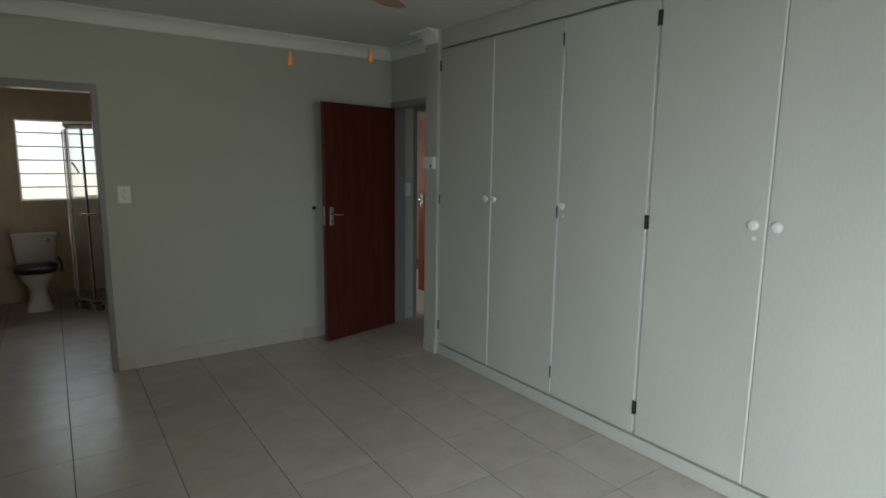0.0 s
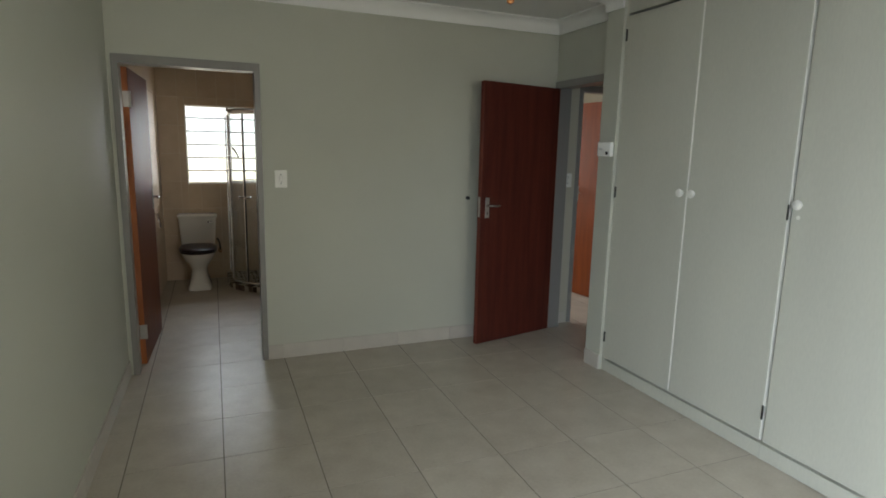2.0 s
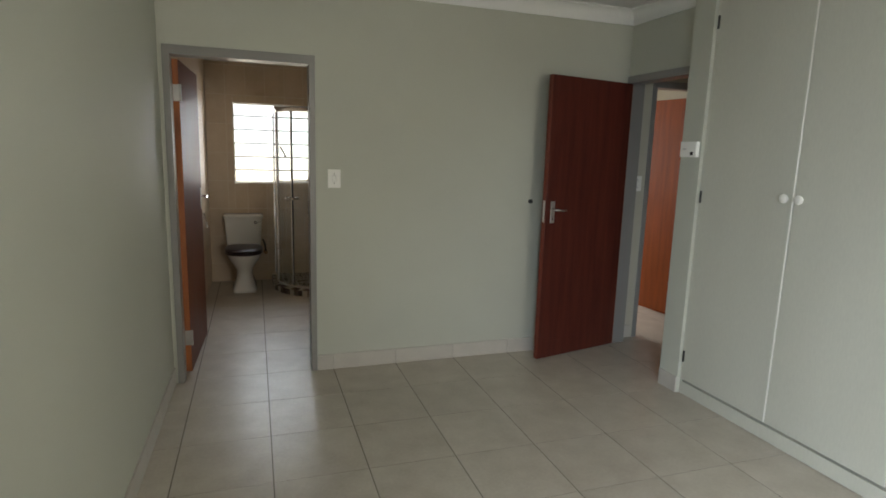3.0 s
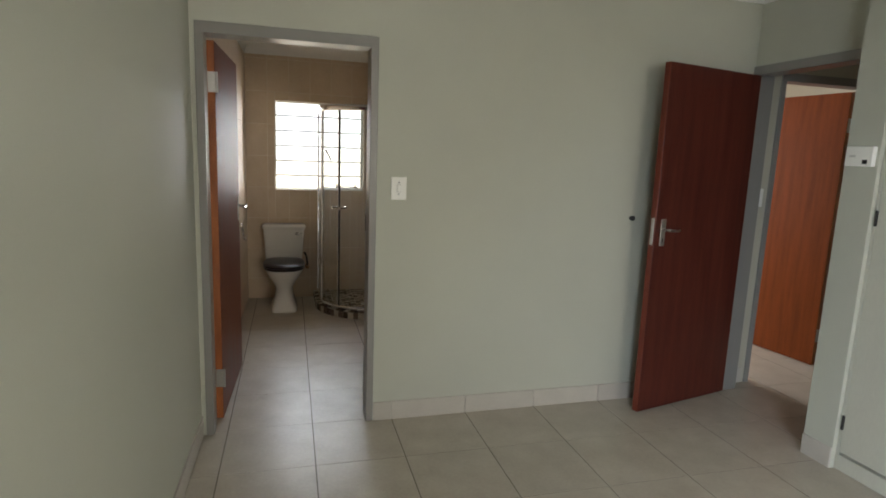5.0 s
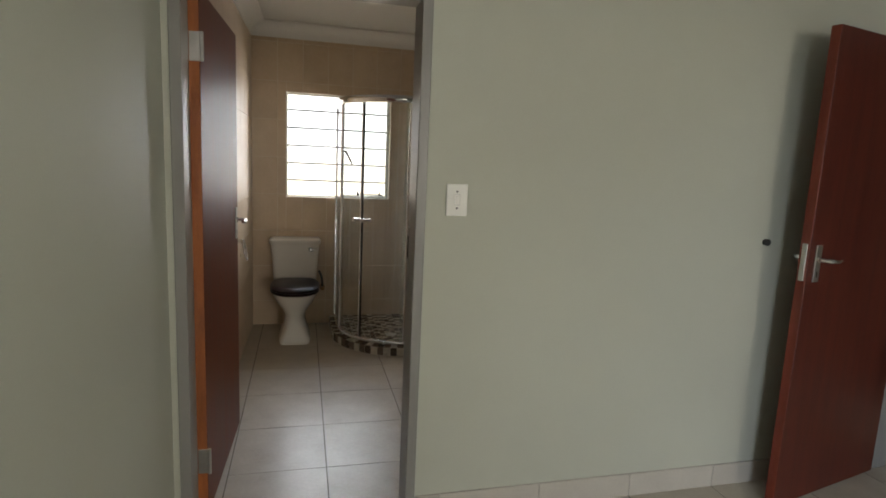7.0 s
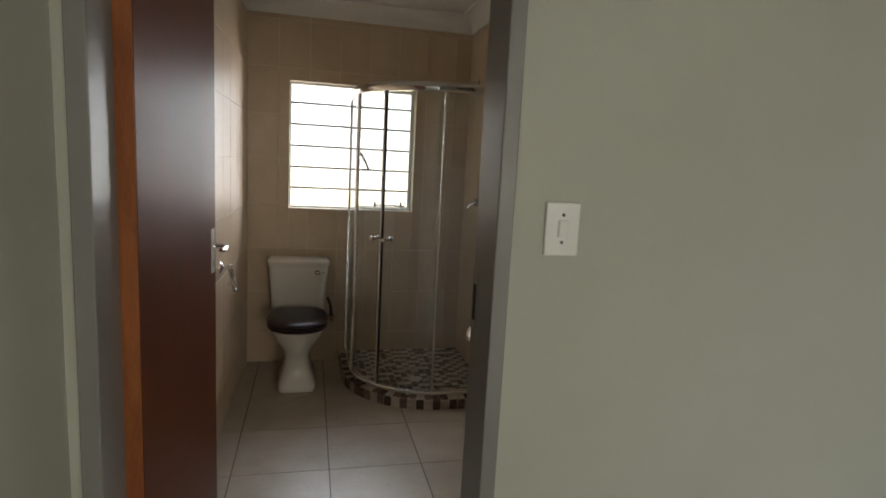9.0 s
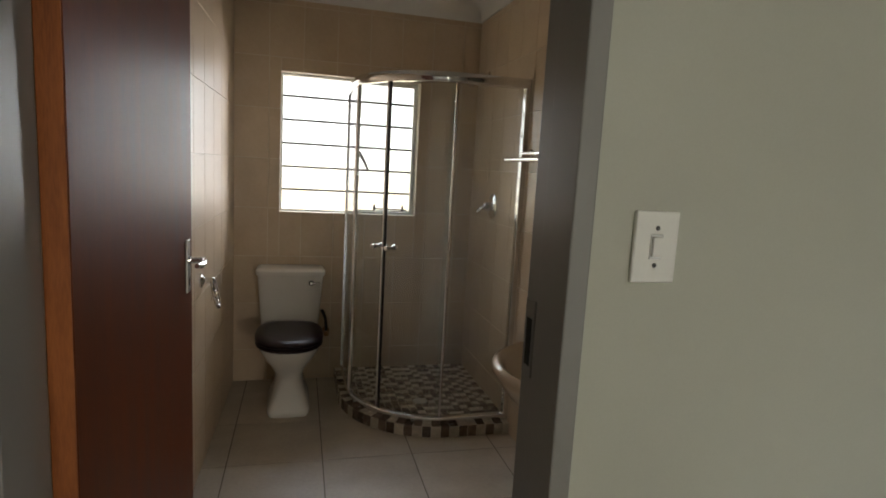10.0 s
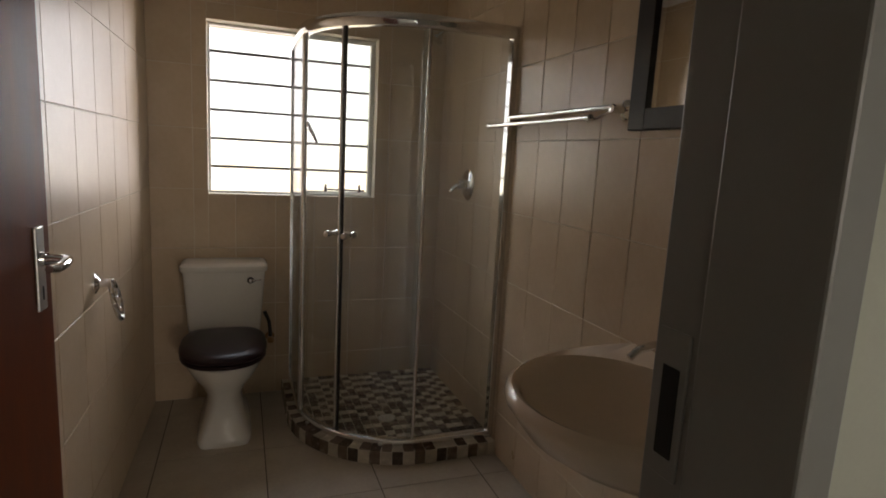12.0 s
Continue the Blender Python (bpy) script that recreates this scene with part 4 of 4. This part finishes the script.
def lay(key, parent, material, m, w, h, d, bev=0.0012):
    if w < 0.012 or h < 0.012:
        return
    ob = new(key, tile_mesh(key, w, h, d, bev, material))
    ob.parent = parent
    ob.matrix_basis = (Matrix.Translation(-parent.matrix_basis.translation) if parent.type == "EMPTY" else Matrix()) @ m


def minus(r, hole):
    """Rectangle r (a0, a1, b0, b1) less the hole, as rectangles."""
    a0, a1, b0, b1 = r
    h0, h1, g0, g1 = hole
    if h0 >= a1 or h1 <= a0 or g0 >= b1 or g1 <= b0:
        return [r]
    out = []
    if a0 < h0:
        out.append((a0, h0, b0, b1))
    if a1 > h1:
        out.append((h1, a1, b0, b1))
    c0, c1 = max(a0, h0), min(a1, h1)
    if b0 < g0:
        out.append((c0, c1, b0, g0))
    if b1 > g1:
        out.append((c0, c1, g1, b1))
    return out


def tile_wall(name, axis, plane, a0, a1, pitch, start, z0, z1, sign, hole=None, skew=0.0):
    """Wall tiles on a plane; sign is the way the faces look along the axis."""
    parent = bpy.data.objects[name]
    zs = [0.811 + 0.302 * k for k in range(-3, 7)]
    a = start - pitch * math.ceil((start - a0) / pitch)
    while a < a1:
        for zb in zs:
            r = (max(a, a0), min(a + pitch, a1), max(zb, z0), min(zb + 0.302, z1))
            if r[1] - r[0] < 0.012 or r[3] - r[2] < 0.012:
                continue
            for q in ([r] if hole is None else minus(r, hole)):
                w, h = q[1] - q[0] - 0.003, q[3] - q[2] - 0.003
                cz, ca = (q[2] + q[3]) / 2, (q[0] + q[1]) / 2
                tilt = (random.uniform(-0.12, 0.12), random.uniform(-0.12, 0.12))
                if axis == "y":
                    m = pose(ca, plane, cz, 90 + tilt[0], tilt[1], 0)
                else:
                    m = pose(plane, ca, cz, 90 + tilt[0], tilt[1], 90 if sign > 0 else -90)
                if skew:
                    pivot = pose(BX0, BY1, 0)
                    m = pivot @ pose(0, 0, 0, 0, 0, skew) @ pivot.inverted() @ m
                lay("wall_tile", parent, M_WTILE, m, w, h, 0.003)
        a += pitch


tile_wall("wall_bath_north", "y", BY1 - 0.0025, BX0, BX1, 0.2, -0.055, 0.0, BH - 0.08, -1, (WX0, WX1, WZ0, WZ1))
tile_wall("wall_bath_west", "x", BX0 + 0.0025, YW, BY1, 0.24, 7.985, 0.0, BH - 0.08, 1, skew=BSKEW)
tile_wall("wall_bath_east", "x", BX1 - 0.0025, YW, BY1, 0.2, 8.292, 0.0, BH - 0.08, -1)

# floor tiles, laid a little out of square with the walls
ANG = -0.6
PX, PY, FX0, FY0 = 0.436, 0.437, 0.236, 6.598
for i in range(-3, 12):
    for j in range(-18, 8):
        v = Vector(((i + 0.5) * PX, (j + 0.5) * PY, 0))
        v.rotate(Euler((0, 0, radians(ANG))))
        cx, cy = FX0 + v.x, FY0 + v.y
        inside = (XL - 0.5 < cx < 2.98 and YB - 0.3 < cy < 6.9) or (BX0 - 0.4 < cx < BX1 + 0.1 and 6.7 <= cy < BY1 + 0.35) or (2.8 < cx < 5.0 and 5.4 < cy < 8.6)
        if not inside:
            continue
        lay("floor_tile", floor, M_TILE, pose(cx, cy, 0, 0, 0, ANG), PX - 0.005, PY - 0.003, 0.006, 0.0003)

# skirting tiles
sk = thing("baseboard", (1.5, YF, 0), "cream tile skirting along the bedroom walls", "skirting")
tagged(sk, kind="structure")


def skirting(x0, y0, x1, y1, rz, start, pitch=0.4365, h=0.105):
    ln = math.hypot(x1 - x0, y1 - y0)
    ux, uy = (x1 - x0) / ln, (y1 - y0) / ln
    s = start
    cuts = [0.0]
    while s < ln:
        if s > 0.01:
            cuts.append(s)
        s += pitch
    cuts.append(ln)
    for a, b in zip(cuts, cuts[1:]):
        c = (a + b) / 2
        lay("skirting_tile", sk, M_SKIRT, pose(x0 + ux * c, y0 + uy * c, h / 2, 90, 0, rz) @ pose(0, 0, 0.009), b - a - 0.003, h, 0.009, 0.0015)


skirting(0.563, YF, XR, YF, 0, 0.668 - 0.563)
skirting(XL, YF, XL - 0.146, YB, 90 + SKEW, 0.1)
skirting(NIBX, NIB0, NIBX, NIB1, -90, 0.5)
skirting(NIBX, NIB1, XR - 0.012, NIB1, 180, 0.5)
skirting(3.02, HY, 3.15, HY, 0, 0.5)

# shower mosaic
MP = 0.0425
mats = [M_MOS_C, M_MOS_C, M_MOS_C, M_MOS_C, M_MOS_B, M_MOS_B, M_MOS_B, M_MOS_D, M_MOS_D]
rng = random.Random(7)


def inside_tray(x, y, r):
    if x > BX1 - 0.01 or y > BY1 - 0.01:
        return False
    if x >= SX and y >= SY - r:
        return True
    if y >= SY and x >= SX - r:
        return True
    return math.hypot(x - SX, y - SY) <= r


nx = int((BX1 - (SX - TR)) / MP) + 1
last, rest = None, []
for i in range(nx):
    for j in range(nx):
        cx, cy = BX1 - (i + 0.5) * MP, BY1 - (j + 0.5) * MP
        if not inside_tray(cx, cy, TR - 0.05):
            continue
        m = rng.choice([q for q in mats if q is not last])
        last = m
        z = TZ + rng.uniform(-0.0005, 0.0005)
        if cy < 9.12:
            lay("mosaic_tile", tray, m, pose(cx, cy, z), MP - 0.004, MP - 0.004, 0.005, 0.001)
        else:
            rest.append((cx, cy, z, m))
me_v, me_f, me_m = [], [], []
for cx, cy, z, m in rest:
    k, h = len(me_v), MP / 2 - 0.002
    for ins, dz in ((0.0, -0.005), (0.0, -0.001), (0.001, 0.0)):
        me_v += [(cx - SX + sx * (h - ins), cy - SY + sy * (h - ins), z + dz) for sx, sy in ((-1, -1), (1, -1), (1, 1), (-1, 1))]
    for lv in (0, 4):
        me_f += [(k + lv + a, k + lv + (a + 1) % 4, k + lv + 4 + (a + 1) % 4, k + lv + 4 + a) for a in range(4)]
    me_f.append((k + 8, k + 9, k + 10, k + 11))
    me_m += [(M_MOS_C, M_MOS_B, M_MOS_D).index(m)] * 9
me = bpy.data.meshes.new("mosaic_field")
me.from_pydata(me_v, [], me_f)
for m in (M_MOS_C, M_MOS_B, M_MOS_D):
    me.materials.append(m)
me.polygons.foreach_set("material_index", me_m)
field = new("mosaic_field", me)
field.parent = tray
tagged(field, "small mosaic tiles at the back of the shower", kind="stuff")
# kerb tiles along the front edge, upright and on top
edge = quadrant(TR, n=48)
lens = [0.0]
for a, b in zip(edge, edge[1:]):
    lens.append(lens[-1] + (b - a).length)


def along(s):
    for k in range(len(edge) - 1):
        if lens[k + 1] >= s:
            u = (s - lens[k]) / (lens[k + 1] - lens[k])
            return edge[k].lerp(edge[k + 1], u), (edge[k + 1] - edge[k]).normalized()
    return edge[-1], (edge[-1] - edge[-2]).normalized()


KP = 0.050
n_k = int(lens[-1] / KP)
for k in range(n_k):
    p, d = along((k + 0.5) * KP)
    rz = math.degrees(math.atan2(d.y, d.x))
    m = rng.choice([q for q in mats if q is not last])
    last = m
    lay("kerb_tile", tray, m, pose(p.x, p.y, TZ / 2, 90, 0, rz), KP - 0.004, TZ - 0.005, 0.005, 0.001)
    q = p + Vector((-d.y, d.x, 0)) * 0.030
    lay("kerb_tile", tray, rng.choice([v for v in mats if v is not m]), pose(q.x, q.y, TZ + 0.0008, 0, 0, rz), KP - 0.005, 0.048, 0.005, 0.001)
part("drain", lathem((0.83, 8.82, TZ - 0.001), (0, 0, 1), [(0, 0.042), (0.003, 0.042), (0.004, 0.034), (0.0042, 0.001)], 20), M_STEEL, tray, "round steel drain grate", smooth=True)
